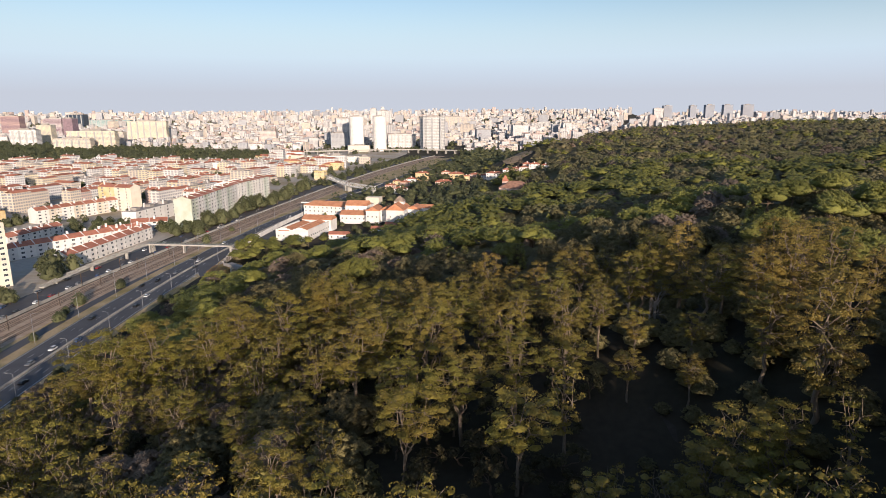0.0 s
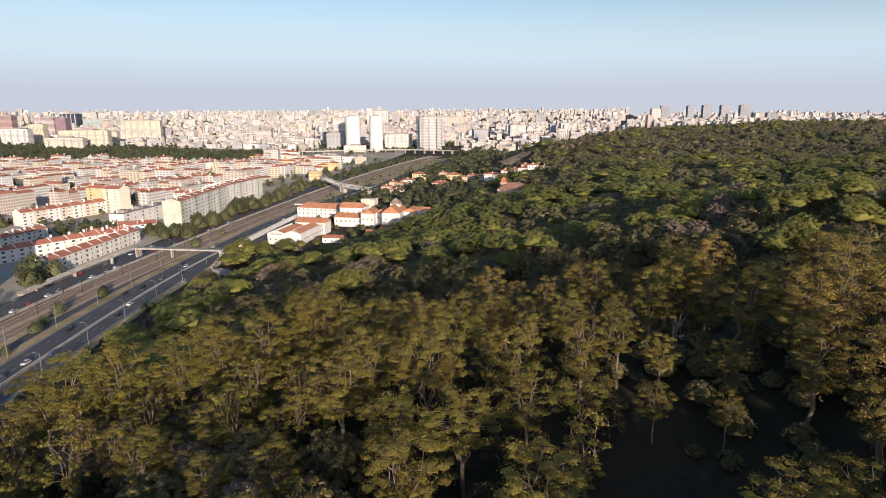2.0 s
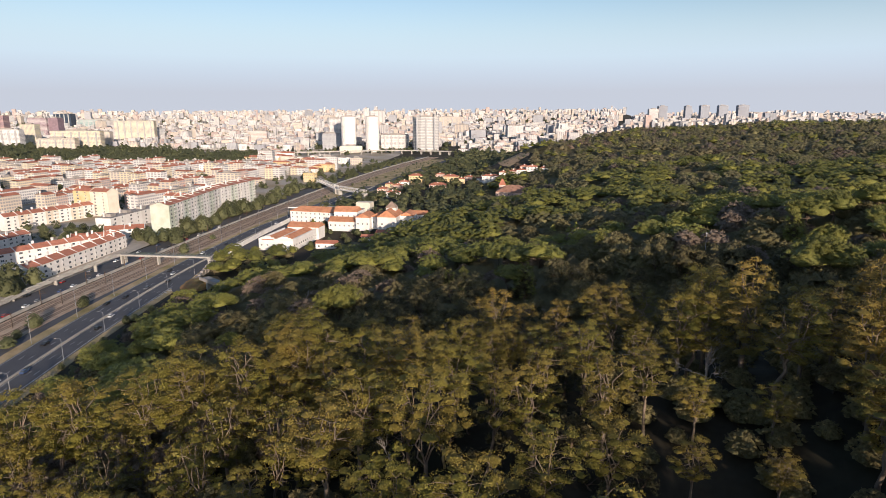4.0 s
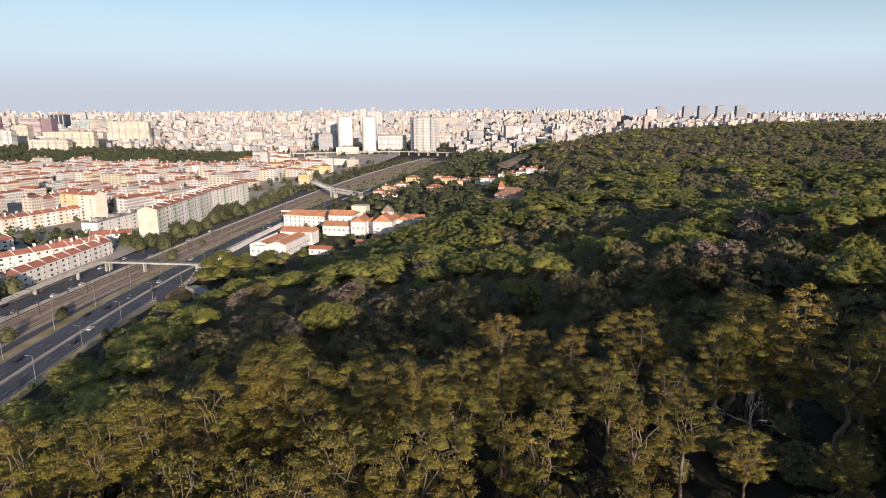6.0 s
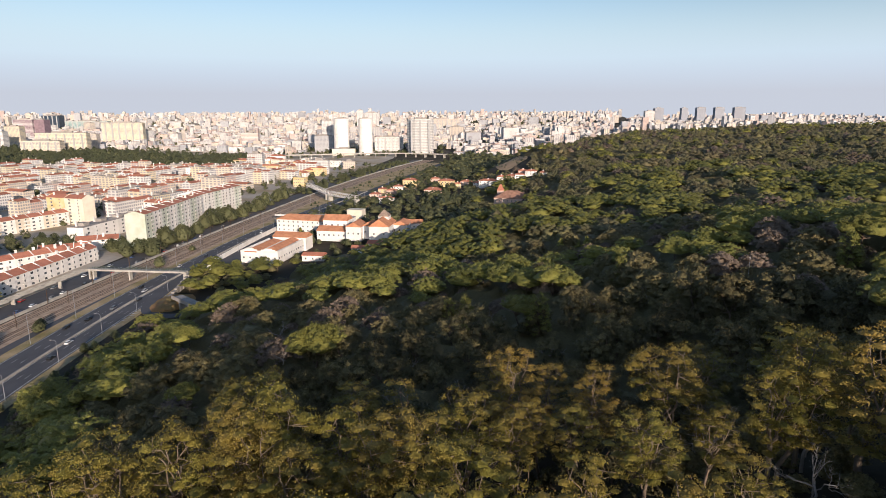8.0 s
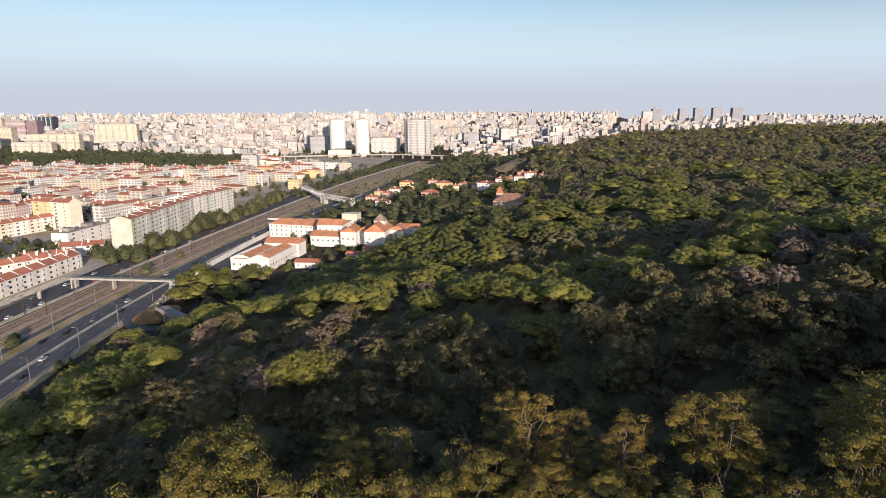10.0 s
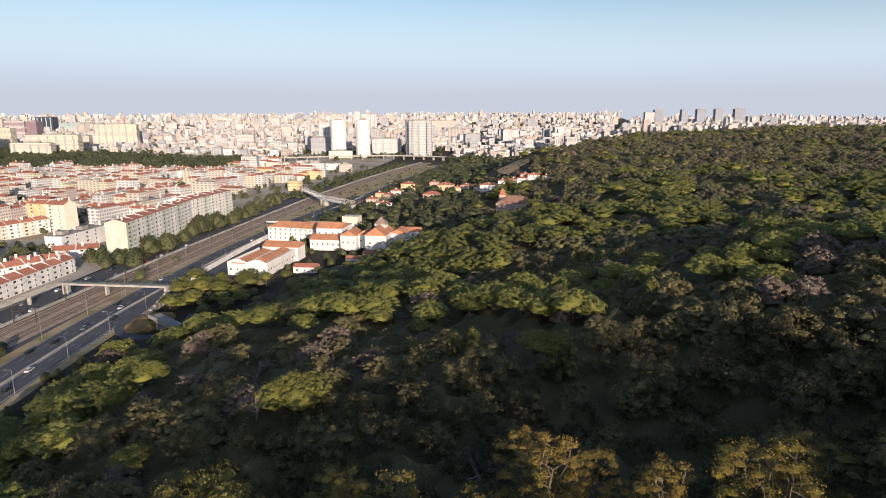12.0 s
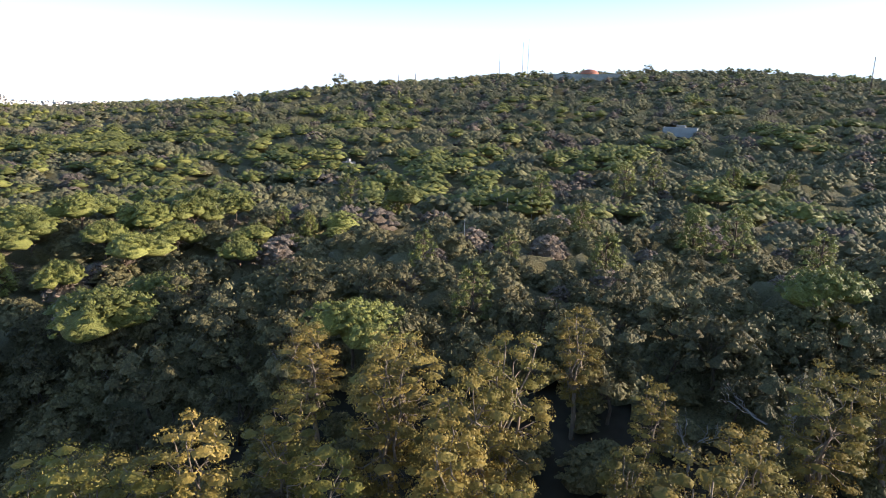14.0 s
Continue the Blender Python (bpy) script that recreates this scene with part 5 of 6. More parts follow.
# ---- monastery ----
def wing(parent, x, y, z, w, d, h, turn, roof="gable", rise=None, mat=M_WHITE, roof_mat=M_ROOF_ORANGE, rows=1, sides=(0, 1), pitch=4.0, ground=2):
    """One range of a larger building, under it."""
    m = pose(x, y, z, 0, 0, turn)
    wall = part("wall", Shape().box(-w / 2, -d / 2, -ground, w / 2, d / 2, h), mat, parent, m=m)
    if roof in ("gable", "hip"):
        if roof == "gable":
            g, r = Shape(), rise or min(w, d) * 0.25
            if w >= d:
                for sx in (-w / 2, w / 2):
                    g.face([(sx, -d / 2, h), (sx, d / 2, h), (sx, 0, h + r)])
            else:
                for sy in (-d / 2, d / 2):
                    g.face([(-w / 2, sy, h), (w / 2, sy, h), (0, sy, h + r)])
            part("gable", g, mat, wall)
        top = Shape()
        hip(top, w, d, h + 0.26, rise or min(w, d) * 0.25, 0.35, roof == "gable")
        part("roof", top, roof_mat, wall)
    for side in sides:
        span, off, rz = ((w, -d / 2, 0), (d, w / 2, 90), (w, d / 2, 180), (d, -w / 2, -90))[side]
        n = max(1, int(span / pitch))
        for f in range(rows):
            for k in range(n):
                u = (k + 0.5) * span / n - span / 2
                ob = new("window", WIN)
                ob.parent = wall
                ob.matrix_basis = pose(*(((u, off), (off, u)) * 2)[side], h * (f + 0.35) / rows, 0, 0, rz)
    return wall


mon = tagged(new("monastery"), "white monastery with orange tiled roofs and a church", "monastery")
wing(mon, -111, 500, 1, 27, 44, 6.5, -12, "flat", roof_mat=M_ROOF_ORANGE, rows=1)
wing(mon, -117.5, 499, 7.4, 8.5, 40, 0.5, -12, "hip", 2.2, sides=())
wing(mon, -105, 502, 7.4, 8.5, 40, 0.5, -12, "hip", 2.2, sides=())
for u, v, w, d in ((0, -21.7, 27, 0.6), (-13.2, 0, 0.6, 42.8), (13.2, 0, 0.6, 42.8)):
    part("parapet", Shape().box(u - w / 2, v - d / 2, 6.5, u + w / 2, v + d / 2, 7.9), M_WHITE, mon, m=pose(-111, 500, 1, 0, 0, -12))
for u in (-6.6, 6.6):
    part("gable", Shape().ring([(u - 5, -21.9), (u + 5, -21.9), (u + 5, -21.4), (u - 5, -21.4)], 7.9, 8.7).ring([(u - 2.6, -21.9), (u + 2.6, -21.9), (u + 2.6, -21.4), (u - 2.6, -21.4)], 8.7, 9.5), M_WHITE, mon, m=pose(-111, 500, 1, 0, 0, -12))
wing(mon, -103, 527, 2, 26, 13, 7.5, -12, "gable", 3.0, sides=())
wing(mon, -102, 590, 1, 54, 15, 10.5, -18, "hip", 3.8, rows=3, pitch=4.5)
wing(mon, -76, 553, 3, 24, 12, 6, -12, "gable", 3.2, sides=(0,))
wing(mon, -74, 562, 3, 20, 13, 13, -12, "gable", 3.8, rows=2, sides=(0,), pitch=5)
wing(mon, -57, 545, 5, 12, 16, 9, -14, "gable", 3.5, rows=1, sides=(0,))
wing(mon, -46, 547, 6, 10, 14, 8, -14, "gable", 3.0, rows=1, sides=(0,))
wing(mon, -36, 536, 7, 15, 26, 9.5, -10, "gable", 5.5, rows=1, sides=(0, 1), pitch=7)
wing(mon, -35, 541, 15, 8, 8, 7, -10, "hip", 4.5, roof_mat=surface("old_brown_tiles", (0.36, 0.27, 0.21), 0.9, 0.3, 0.2), sides=())
wing(mon, -22, 546, 8, 12, 16, 7, -10, "gable", 3.0, sides=(0,))
wing(mon, -12, 556, 9, 12, 10, 5, -5, "gable", 2.5, sides=(0,))
wing(mon, -86, 610, 2, 40, 12, 8, -14, "hip", 2.0, roof_mat=M_FLAT, sides=())
wing(mon, -66, 622, 3, 14, 10, 12, -14, "flat", sides=(0,), mat=M_CREAM)
for x, y, w, d, h, tr in ((-80, 487, 15, 8, 4, -8), (-50, 503, 12, 7, 4, -4), (-38, 511, 14, 8, 4.5, -12), (-17, 525, 12, 7, 4, -8)):
    building("outbuilding", "low white outbuilding with a brown tiled roof", x, y, w, d, h, tr, 1, M_WHITE, "gable", chimneys=0, pitch=5, category="house")
yard = Shape().box(-147, 470, 0.1, -126, 575, 0.35)
tagged(part("courtyard", yard, M_ASPHALT), "paved grey monastery yard", "yard", kind="structure")
wall_line = along(((-147, 468), (-140, 540), (-132, 604)), 3.0)
bw = tagged(new("boundary_wall"), "long white perimeter wall along the motorway", "wall")
for i in range(len(wall_line[0]) - 1):
    a, b = wall_line[0][i], wall_line[0][i + 1]
    mid, ang = (a + b) / 2, math.degrees(math.atan2(b[1] - a[1], b[0] - a[0]))
    part("panel", Shape().box(-1.46, -0.12, -0.5, 1.46, 0.12, 3.4).box(-1.5, -0.2, 3.4, -1.2, 0.2, 3.7), M_WHITE, bw, m=pose(mid[0], mid[1], 0.3, 0, 0, ang))

board = tagged(new("sign_board"), "white painted board at the end of the wall", "sign")
part("panel", Shape().box(-5, -0.12, 0, 5, 0.12, 3.8), M_WHITE, board)
for u, w, z in ((-4.2, 1.6, 0.9), (-2.2, 1.1, 1.4), (-0.7, 1.9, 0.8), (1.6, 1.2, 1.2), (3.2, 1.3, 0.9)):
    part("bar", Shape().box(u, -0.15, z, u + w, -0.121, z + 1.5), M_GREY, board)
board.matrix_basis = pose(-142.5, 463, 0.2, 0, 0, 20)

# ---- footbridges ----
M_BRIDGE_RAIL = surface("green_railing_paint", (0.10, 0.13, 0.09), 0.6, 0.5, 0.15)
fb = tagged(new("footbridge"), "pale concrete footbridge with railings over motorway and railway", "footbridge")
a, b = np.array((-210.0, 442.0)), np.array((-147.0, 433.0))
ang = math.degrees(math.atan2(b[1] - a[1], b[0] - a[0]))
L = float(np.hypot(*(b - a)))
mid = (a + b) / 2
part("deck", Shape().box(-L / 2, -1.6, 5.6, L / 2, 1.6, 6.7), M_CONCRETE, fb, m=pose(*mid, 0, 0, 0, ang))
for sy in (-1.5, 1.5):
    part("railing", Shape().box(-L / 2, sy - 0.04, 7.75, L / 2, sy + 0.04, 7.85).box(-L / 2, sy - 0.03, 7.2, L / 2, sy + 0.03, 7.26), M_BRIDGE_RAIL, fb, m=pose(*mid, 0, 0, 0, ang))
    for k in range(22):
        part("post", Shape().box(-0.05, -0.05, 6.7, 0.05, 0.05, 7.75), M_STEEL, fb, m=pose(*mid, 0, 0, 0, ang) @ Matrix.Translation((-L / 2 + L * (k + 0.5) / 22, sy, 0)))
for u in (-L / 2 + 0.8, -L / 2 + 3.4, -L / 2 + 27):
    part("pier", Shape().box(u - 0.45, -1.3, -1, u + 0.45, 1.3, 5.6), M_CONCRETE, fb, m=pose(*mid, 0, 0, 0, ang))
part("abutment", Shape().box(L / 2 - 1.5, -1.8, -1, L / 2 + 3, 1.8, 5.6), M_CONCRETE, fb, m=pose(*mid, 0, 0, 0, ang))
for i in range(8):
    part("stair", Shape().box(-0.8, -2.4, -1, 0.8, 2.4, 6.0 - 0.72 * i), M_FLAT, fb, m=pose(-144.6 + 0.1 * i, 429 - 4.8 * i, 0, 0, 0, 4))
ramp = along(((-211, 440), (-219, 410), (-227, 372), (-229, 340)), 8)
for i in range(len(ramp[0]) - 1):
    p, q = ramp[0][i], ramp[0][i + 1]
    m2, an2 = (p + q) / 2, math.degrees(math.atan2(q[1] - p[1], q[0] - p[0]))
    z = 6.3 - 0.42 * i
    part("ramp", Shape().box(-4.1, -1.5, z - 0.7, 4.1, 1.5, z).box(-4.1, -1.5, z, 4.1, -1.4, z + 0.9).box(-4.1, 1.4, z, 4.1, 1.5, z + 0.9), M_CONCRETE, fb, m=pose(*m2, 0, 0, 0, an2))
    if i % 4 == 2:
        part("pier", Shape().box(-0.4, -1.0, -1, 0.4, 1.0, z - 0.7), M_CONCRETE, fb, m=pose(*m2, 0, 0, 0, an2))

tb = tagged(new("truss_bridge"), "white steel truss footbridge over the railway and motorway", "bridge")
for p, q in (((-157.0, 878.0), (-118.0, 790.0)), ((-115.0, 786.0), (-78.0, 742.0))):
    p, q = np.array(p), np.array(q)
    L, an2, m2 = float(np.hypot(*(q - p))), math.degrees(math.atan2(q[1] - p[1], q[0] - p[0])), (p + q) / 2
    mm = pose(*m2, 0, 0, 0, an2)
    part("deck", Shape().box(-L / 2, -2, 6.2, L / 2, 2, 7.0), M_CONCRETE, tb, m=mm)
    for sy in (-2, 2):
        part("chord", Shape().box(-L / 2, sy - 0.25, 10.6, L / 2, sy + 0.25, 11.1).box(-L / 2, sy - 0.25, 6.6, L / 2, sy + 0.25, 7.2), M_WHITE, tb, m=mm)
        n = int(L / 4)
        for k in range(n):
            u0, u1 = -L / 2 + k * L / n, -L / 2 + (k + 1) * L / n
            part("brace", Shape().tube([(u0, sy, 7.0), ((u0 + u1) / 2, sy, 10.8), (u1, sy, 7.0)], (0.16, 0.16, 0.16), 4), M_WHITE, tb, m=mm)
    part("pier", Shape().box(L / 2 - 3, -2.5, -1, L / 2, 2.5, 6.2), M_CONCRETE, tb, m=mm)
    part("pier", Shape().box(-L / 2, -2.5, -1, -L / 2 + 3, 2.5, 6.2), M_CONCRETE, tb, m=mm)

# far viaducts
for pts, z, label in ((((-340, 1440), (-185, 1490), (-60, 1505), (15, 1470), (60, 1440)), 9, "long grey motorway viaduct below the towers"), (((-760, 1700), (-680, 1668), (-560, 1598), (-470, 1560)), 9, "pale grey road viaduct beyond the park")):
    via = tagged(new("viaduct"), label, "viaduct")
    c, r = along(pts, 24)
    for i in range(len(c) - 1):
        p, q = c[i], c[i + 1]
        an2, m2, L = math.degrees(math.atan2(q[1] - p[1], q[0] - p[0])), (p + q) / 2, float(np.hypot(*(q - p)))
        part("deck", Shape().box(-L / 2 - 0.5, -6, z - 1.6, L / 2 + 0.5, 6, z).box(-L / 2 - 0.5, -6, z, L / 2 + 0.5, -5.7, z + 1), M_CONCRETE, via, m=pose(*m2, 0, 0, 0, an2))
        part("pier", Shape().box(-0.9, -4, -2, 0.9, 4, z - 1.6), M_CONCRETE, via, m=pose(*m2, 0, 0, 0, an2))

# ---- lamps, masts, cars ----
def lamp_post(height, arm):
    root = tagged(new("street_lamp"), "tall grey steel street lamp beside the motorway", "street lamp", "motorway lamps")
    part("pole", Shape().tube([(0, 0, -0.5), (0, 0, height)], (0.14, 0.08), 6), M_STEEL, root)
    part("arm", Shape().tube([(0, 0, height), (-arm * 0.5, 0, height + 0.35), (-arm, 0, height + 0.4)], (0.07, 0.06, 0.05), 5), M_STEEL, root)
    part("lantern", Shape().box(-arm - 0.7, -0.18, height + 0.3, -arm + 0.1, 0.18, height + 0.48), M_CONCRETE, root)
    return root


lamp_r, lamp_l = lamp_post(9.5, 1.8), lamp_post(14.0, 1.5)
tagged(lamp_l, "very tall grey steel lamp mast on the verge")


for k in range(24):
    y = 205 + 34.3 * k
    m = pose(line_at(ROAD, y) + 11.0, y, 0.1, 0, 0, 0)
    if k:
        copy_thing(lamp_r, m)
    else:
        lamp_r.matrix_basis = m
for k in range(16):
    y = 222 + 36 * k
    m = pose(line_at(ROAD, y) - 14.2, y, 0.1, 0, 0, 180)
    if k:
        copy_thing(lamp_l, m)
    else:
        lamp_l.matrix_basis = m
mast = tagged(new("catenary_mast"), "rusty brown railway mast with a cantilever arm", "railway mast", "railway masts")
part("pole", Shape().box(-0.14, -0.14, -0.5, 0.14, 0.14, 7.8), M_RAIL, mast)
part("arm", Shape().box(0.14, -0.06, 6.0, 3.4, 0.06, 6.15).tube([(0.1, 0, 7.6), (3.2, 0, 6.2)], (0.05, 0.05), 4), M_RAIL, mast)
for k in range(30):
    y = 200 + 38 * (k // 2)
    m = pose(line_at(RAILS, y) + (-9.5 if k % 2 else 1.6), y, 0.1, 0, 0, 0 if k % 2 else 180 * (k % 4 == 0))
    if k:
        copy_thing(mast, m)
    else:
        mast.matrix_basis = m
sign = tagged(new("sign_gantry"), "white motorway sign gantry over the road", "gantry")
part("beam", Shape().box(-14, -0.4, 6.2, 11, 0.4, 7.4), M_WHITE, sign)
for u in (-14, 11):
    part("post", Shape().box(u - 0.2, -0.2, -0.5, u + 0.2, 0.2, 7.4), M_STEEL, sign)
sign.matrix_basis = pose(line_at(ROAD, 640) , 640, 0.1, 0, 0, -10)


def car_thing(paint, label):
    root = tagged(new("car"), label, "car")
    body = Shape()
    prof = [(-2.15, 0.3), (2.15, 0.3), (2.2, 0.75), (1.2, 0.92), (-2.05, 0.95), (-2.2, 0.7)]
    k = len(body.v)
    body.v += [(0.86 * s, u, z) for s in (-1, 1) for u, z in prof]
    n = len(prof)
    body.f += [tuple(range(n - 1, -1, -1)), tuple(range(n, 2 * n))] + [(j, (j + 1) % n, n + (j + 1) % n, n + j) for j in range(n)]
    body.s += [0] * (n + 2)
    part("body", body, paint, root)
    cab = Shape()
    lo = [(-0.82, -1.9), (0.82, -1.9), (0.82, 1.05), (-0.82, 1.05)]
    hi = [(-0.66, -1.45), (0.66, -1.45), (0.66, 0.3), (-0.66, 0.3)]
    cab.v += [(px, py, 0.93) for px, py in lo] + [(px, py, 1.42) for px, py in hi]
    cab.f += [(0, 1, 5, 4), (1, 2, 6, 5), (2, 3, 7, 6), (3, 0, 4, 7)]
    cab.s += [0] * 4
    part("window", cab, M_PANE, root)
    part("roof", Shape().box(-0.68, -1.47, 1.415, 0.68, 0.32, 1.47), paint, root)
    for sx in (-0.8, 0.8):
        for sy in (-1.35, 1.35):
            part("wheel", Shape().tube([(sx - 0.11, sy, 0.32), (sx + 0.11, sy, 0.32)], (0.32, 0.32), 10), M_TYRE, root)
    return root


CARS = [car_thing(M_CAR[n], f"{t} car on the motorway") for n, t in (("white_paint", "white"), ("black_paint", "black"), ("grey_paint", "grey"), ("red_paint", "dark red"), ("blue_paint", "dark blue"))]
used = set()
for k, (off, y, c, turn) in enumerate(((-3, 252, 0, 180), (-7, 292, 1, 180), (-3, 236, 2, 180), (-10, 350, 1, 180), (-6, 362, 1, 180), (-2.8, 380, 2, 180), (2.6, 330, 0, 0), (5.5, 312, 1, 0), (2.4, 395, 1, 0), (-9, 420, 1, 180), (-3, 412, 0, 180), (5.4, 218, 1, 0), (2.2, 262, 4, 0), (-6.5, 500, 1, 180), (2.6, 540, 2, 0), (-3, 590, 0, 180), (-10.3, 470, 0, 180), (5, 470, 3, 0), (-6, 660, 1, 180), (2.6, 700, 2, 0))):
    m = pose(line_at(ROAD, y) + off, y, 0.16, 0, 0, turn)
    if c in used:
        copy_thing(CARS[c], m)
    else:
        CARS[c].matrix_basis = m
        used.add(c)
for k in range(34):
    y = 285 + 9 * k + rng.uniform(-2, 2)
    ob = copy_thing(CARS[(0, 2, 1, 4, 0, 3, 2)[k % 7]], pose(line_at(RAILS, y) - (14.5 if k % 3 else 27), y, 0.09, 0, 0, 0))
    tagged(ob, "parked car along the street by the railway", group="parked cars")

# ---- slip road with its dry mound and underpass ----
bm = bmesh.new()
bmesh.ops.create_icosphere(bm, subdivisions=3, radius=1.0)
for v in bm.verts:
    n = noise.noise(v.co * 2.1)
    v.co = Vector((v.co.x * 10 * (1 + 0.15 * n), v.co.y * 15 * (1 + 0.15 * n), max(v.co.z, -0.1) * (3.2 + n)))
me = bpy.data.meshes.new("mound")
bm.to_mesh(me)
bm.free()
me.materials.append(surface("dry_grass", (0.31, 0.175, 0.075), 0.95, 0.15, 0.3, 10, second=(0.25, 0.18, 0.07)))
tagged(part("mound", me, None, m=pose(-138, 388, 0.2, 0, 0, -6)), "dry orange-brown grass mound beside the slip road", "mound", kind="structure")
slip = along(((-153, 440), (-152.5, 412), (-151, 388), (-147, 374), (-139, 367), (-129, 365), (-122, 371), (-119, 385), (-121, 402)), 4)
strip("slip_road", slip, -3.2, 3.2, 0.35, M_ASPHALT, label="curving asphalt slip road round the mound")
underpass = tagged(new("underpass_bridge"), "small grey concrete bridge over the slip road", "bridge")
part("deck", Shape().box(-16, -3, 4.4, 16, 3, 5.4).box(-16, -3, 5.4, 16, -2.7, 6.3), M_FLAT, underpass, m=pose(-123, 374, 0, 0, 0, -44))
part("pier", Shape().box(6, -2.5, -1, 8, 2.5, 4.4), M_FLAT, underpass, m=pose(-123, 374, 0, 0, 0, -44))
part("pier", Shape().box(-9, -2.5, -1, -7, 2.5, 4.4), M_CONCRETE, underpass, m=pose(-123, 374, 0, 0, 0, -44))

hatch = Shape()
for i in range(16):
    y = 352 + 3.8 * i
    x = line_at(ROAD, y) + 10.6
    w = 0.6 + 4.2 * min(1, i / 9) * (1 - max(0, i - 10) / 8)
    hatch.face([(x, y, 0.19), (x + w, y + 1.6, 0.19), (x + w, y + 2.5, 0.19), (x, y + 0.9, 0.19)])
tagged(part("road_marking", hatch, M_PAINT), "white hatched bars between motorway and slip road", "marking", kind="structure")

# ---- houses at the foot of the hill and on it ----
building("manor_house", "pink house with a red roof among the trees", 86, 708, 36, 24, 5, -12, 1, M_PINK, "hip", surface("brown_roof_tiles", (0.36, 0.2, 0.14), 0.9, 0.3, 0.2), pitch=4, category="house", rise=6.5)
th = tagged(new("pavilion"), "small pink tower with a pointed tiled roof", "pavilion")
th.matrix_basis = pose(77, 736, float(land(77, 736)), 0, 0, -10)
part("wall", Shape().box(-3.5, -3.5, -2, 3.5, 3.5, 11), M_PINK, th)
tip = Shape()
hip(tip, 7, 7, 11.2, 6.5)
part("roof", tip, M_ROOF, th)
for k, (x, y, c, w, d, h) in enumerate(VILLAS):
    building("villa", ("white villa with a red tiled roof among trees", "yellow villa with a red tiled roof among trees", "pink villa with a red tiled roof among trees")[c], x, y, w, d, h, -14 + 9 * math.sin(k * 2.3), 2 if h > 4.8 else 1, (M_WHITE, M_YELLOW, M_PINK)[c], "hip", M_ROOF, pitch=4, group="villas at the foot of the hill", category="house", chimneys=1)
building("hut", "small grey-white building among the pines", 384, 262, 7, 5, 2.8, 70, 1, M_FLAT, "flat", category="house", base=float(land(384, 262)) + 1.2, sides=(0, 3))
building("shed", "long grey shed with a pale flat roof in the woods", 553, 48, 26, 10, 5, 80, 1, M_GREY, "flat", category="house", base=float(land(553, 48)) + 0.5, sides=(3,))
fort = tagged(new("hilltop_building"), "low building with a red dome on the hilltop", "building")
fz = float(land(955, 139)) + 4
fort.matrix_basis = pose(955, 139, fz, 0, 0, 80)
part("wall", Shape().box(-50, -10, -6, 50, 10, 5), M_CONCRETE, fort)
dome = Shape()
ring = [(math.cos(k * math.pi / 12), math.sin(k * math.pi / 12)) for k in range(24)]
for j in range(5):
    a0, a1 = j * math.pi / 10, (j + 1) * math.pi / 10
    for k in range(24):
        p, q = ring[k], ring[(k + 1) % 24]
        dome.face([(p[0] * 13 * math.cos(a0), p[1] * 13 * math.cos(a0), 5 + 7 * math.sin(a0)), (q[0] * 13 * math.cos(a0), q[1] * 13 * math.cos(a0), 5 + 7 * math.sin(a0)), (q[0] * 13 * math.cos(a1), q[1] * 13 * math.cos(a1), 5 + 7 * math.sin(a1)), (p[0] * 13 * math.cos(a1), p[1] * 13 * math.cos(a1), 5 + 7 * math.sin(a1))])
part("dome", dome, M_ROOF, fort, "red roof dome")
for x, y, h in ((985, 274, 44), (990, 240, 58), (992, 232, 62), (940, 420, 20), (930, 390, 20), (760, -150, 44)):
    z = float(land(x, y))
    rm = tagged(new("radio_mast"), "thin grey lattice radio mast on the hilltop", "mast", "hilltop masts")
    rm.matrix_basis = pose(x, y, z)
    for px, py in ((-0.6, -0.4), (0.6, -0.4), (0, 0.7)):
        part("leg", Shape().tube([(px, py, -1), (px * 0.3, py * 0.3, h)], (0.2, 0.14), 4), M_RAIL, rm)
    for j in range(int(h / 4)):
        part("brace", Shape().tube([(-0.55, -0.35, j * 4), (0.5, -0.3, j * 4 + 2), (0, 0.5, j * 4 + 4)], (0.09,) * 3, 3), M_RAIL, rm)
big = copy_thing(TREES["oak"][2], pose(893, 495, float(land(893, 495)) + 3))
big.scale = (3.0, 3.0, 2.6)
tagged(big, "large broad tree on the ridge line")
for x, y, s in ((905, 302, 1.7), (912, 296, 1.5), (820, 620, 1.3), (950, 60, 1.6)):
    ob = copy_thing(TREES["oak"][2], pose(x, y, float(land(x, y)) + 2))
    ob.scale = (s * 1.3, s * 1.3, s * 1.3)
    tagged(ob, "large round tree on the ridge line")
for x, y in ((92, 238), (156, 133), (246, 137), (250, 128), (238, 146), (200, 150)):
    up = tagged(new("utility_pole"), "thin grey pole standing among the trees", "pole", "poles in the woods")
    up.matrix_basis = pose(x, y, float(land(x, y)))
    part("pole", Shape().tube([(0, 0, -1), (0, 0, 10.5)], (0.09, 0.06), 6), M_STEEL, up)
    part("arm", Shape().box(-0.3, -0.05, 10.1, 0.3, 0.05, 10.2), M_STEEL, up)

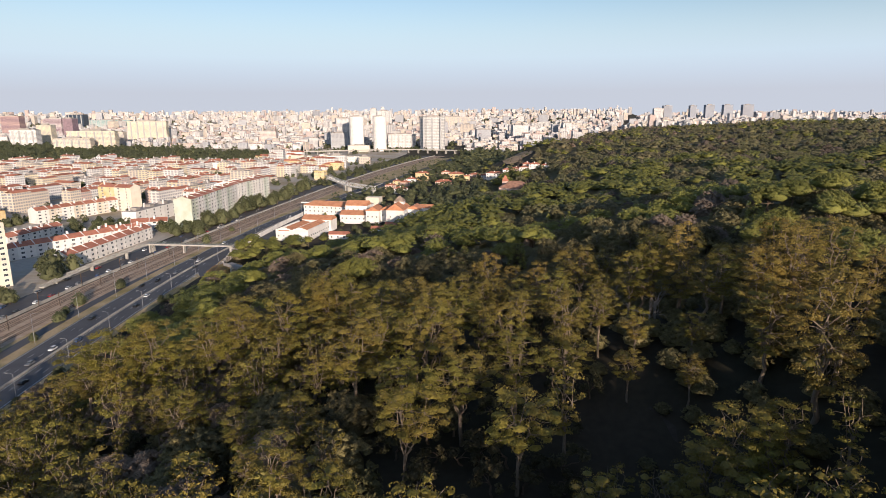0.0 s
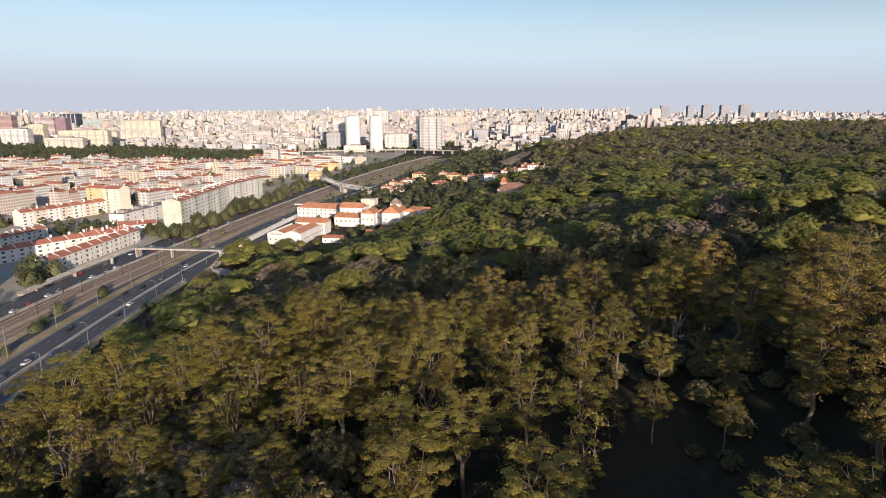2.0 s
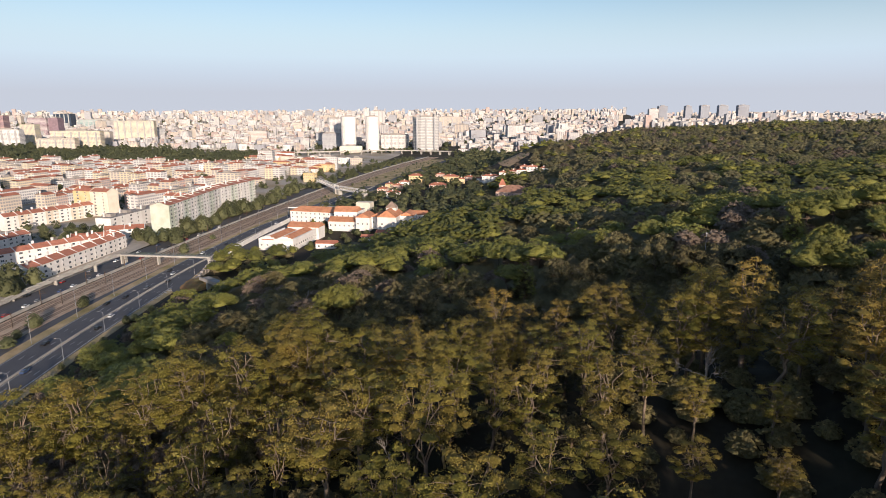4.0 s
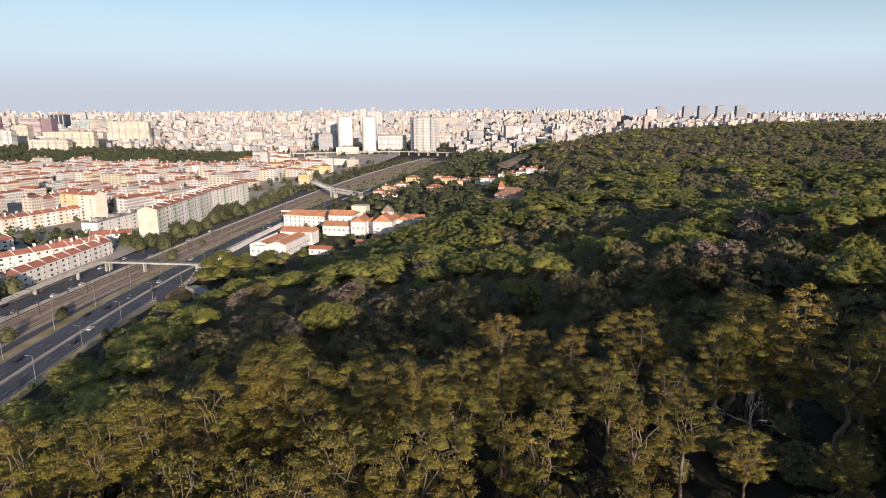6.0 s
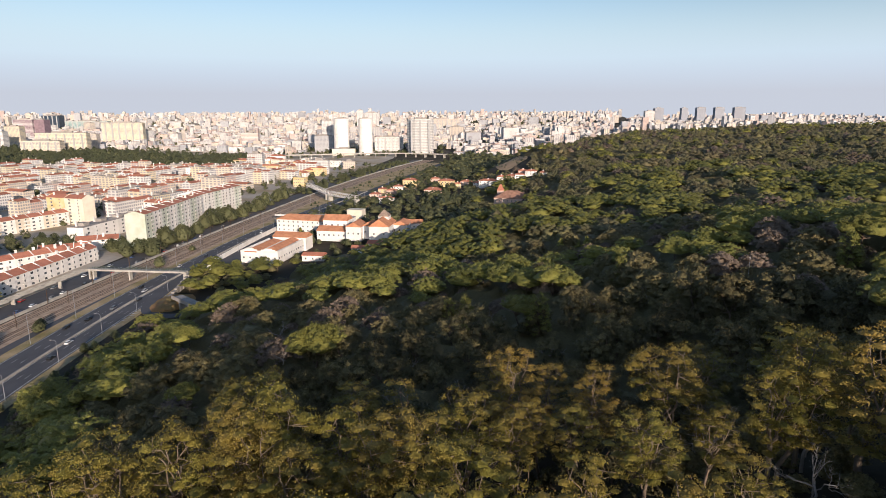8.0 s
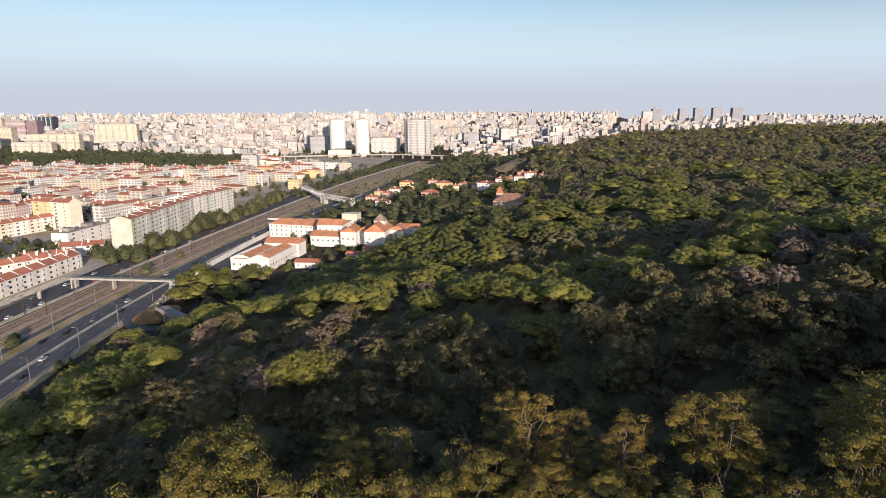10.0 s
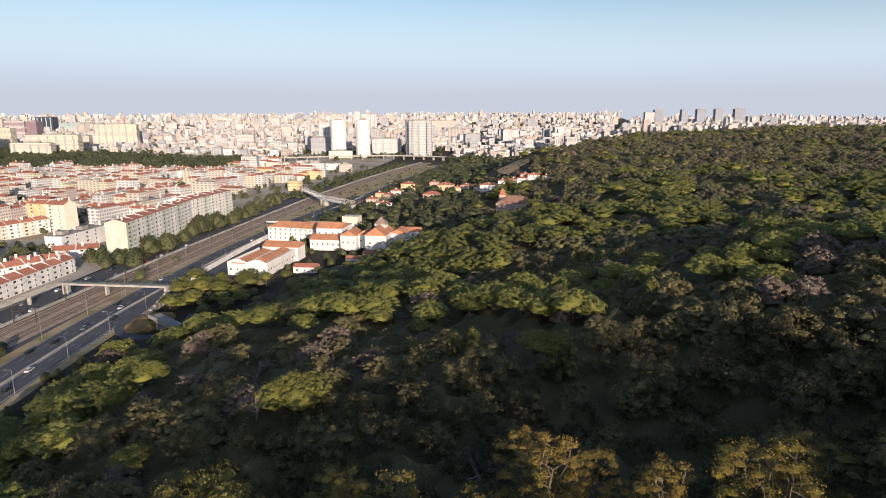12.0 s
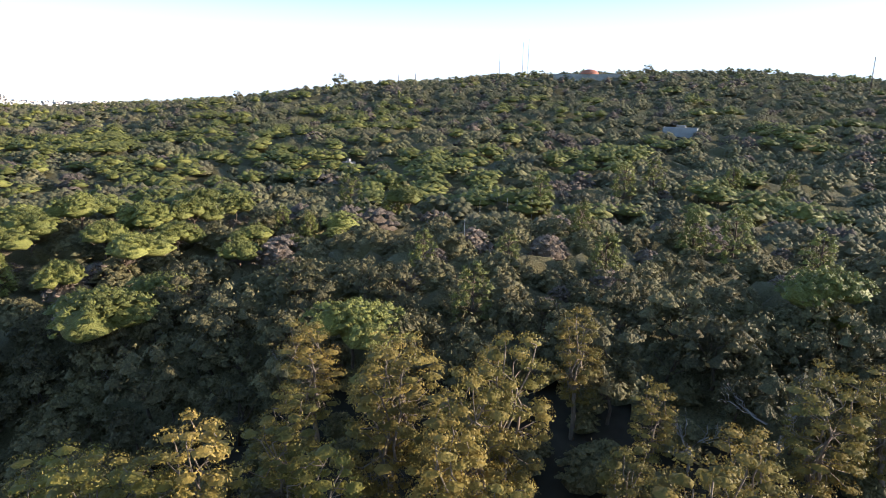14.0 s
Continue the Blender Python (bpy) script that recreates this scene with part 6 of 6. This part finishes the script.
# the bare earth clearing above the villas
bare_earth = Shape()
for j in range(12):
    for k in range(20):
        q = []
        for u, v in ((j, k), (j, k + 1), (j + 1, k + 1), (j + 1, k)):
            w, r = v * math.pi / 10, u / 12 * (1 + 0.18 * math.sin(3 * v * math.pi / 10 + 1))
            px, py = 113 + 25 * r * math.cos(w), 962 + 60 * r * math.sin(w)
            q.append((px, py, float(land(px, py)) + 0.35))
        bare_earth.face(q if j else q[1:])
tagged(part("clearing", bare_earth, surface("bare_earth", (0.46, 0.31, 0.19), 0.95, 0.05, 0.3, 14, bump=1.0, second=(0.38, 0.27, 0.15))), "bare brown earth clearing on the wooded slope", "clearing", kind="structure")

# ---- the river and the painted haze at the horizon ----
hz = bpy.data.materials.new("painted_horizon_haze")
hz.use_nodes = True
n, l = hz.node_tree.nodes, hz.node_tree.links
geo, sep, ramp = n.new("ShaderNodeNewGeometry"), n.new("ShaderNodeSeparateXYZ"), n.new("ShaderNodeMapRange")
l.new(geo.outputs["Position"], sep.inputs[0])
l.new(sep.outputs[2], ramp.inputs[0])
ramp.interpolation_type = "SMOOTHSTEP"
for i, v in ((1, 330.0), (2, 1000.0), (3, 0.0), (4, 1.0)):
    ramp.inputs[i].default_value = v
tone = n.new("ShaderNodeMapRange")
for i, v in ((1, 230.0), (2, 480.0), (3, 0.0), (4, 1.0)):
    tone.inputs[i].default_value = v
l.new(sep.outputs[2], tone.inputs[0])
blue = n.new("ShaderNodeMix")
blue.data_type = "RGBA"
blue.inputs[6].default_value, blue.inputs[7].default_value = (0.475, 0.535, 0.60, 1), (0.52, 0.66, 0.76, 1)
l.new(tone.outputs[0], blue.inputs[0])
# the ring glows by itself; haze is painted as colour, fading out upward
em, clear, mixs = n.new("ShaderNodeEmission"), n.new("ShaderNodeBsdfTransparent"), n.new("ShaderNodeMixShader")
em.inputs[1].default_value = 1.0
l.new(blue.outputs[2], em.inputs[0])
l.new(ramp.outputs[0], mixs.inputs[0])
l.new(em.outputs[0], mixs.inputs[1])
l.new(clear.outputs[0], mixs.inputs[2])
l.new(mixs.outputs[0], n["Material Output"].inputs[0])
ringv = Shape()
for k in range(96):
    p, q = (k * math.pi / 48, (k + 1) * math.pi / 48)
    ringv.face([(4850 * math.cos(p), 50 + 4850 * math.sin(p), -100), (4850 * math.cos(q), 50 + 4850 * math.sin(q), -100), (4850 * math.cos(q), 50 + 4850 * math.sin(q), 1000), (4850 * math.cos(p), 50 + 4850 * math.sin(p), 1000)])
tagged(part("backdrop", ringv, hz, smooth=True), "glowing backdrop ring painted as pale lavender haze along the horizon", "haze", kind="structure")
river = Shape()
river.face([(1200, 3900, 50), (2150, 3050, 50), (2700, 3800, 52), (1700, 4500, 52)])
tagged(part("water", river, M_WATER), "blue-grey river far behind the city", "river", kind="structure")
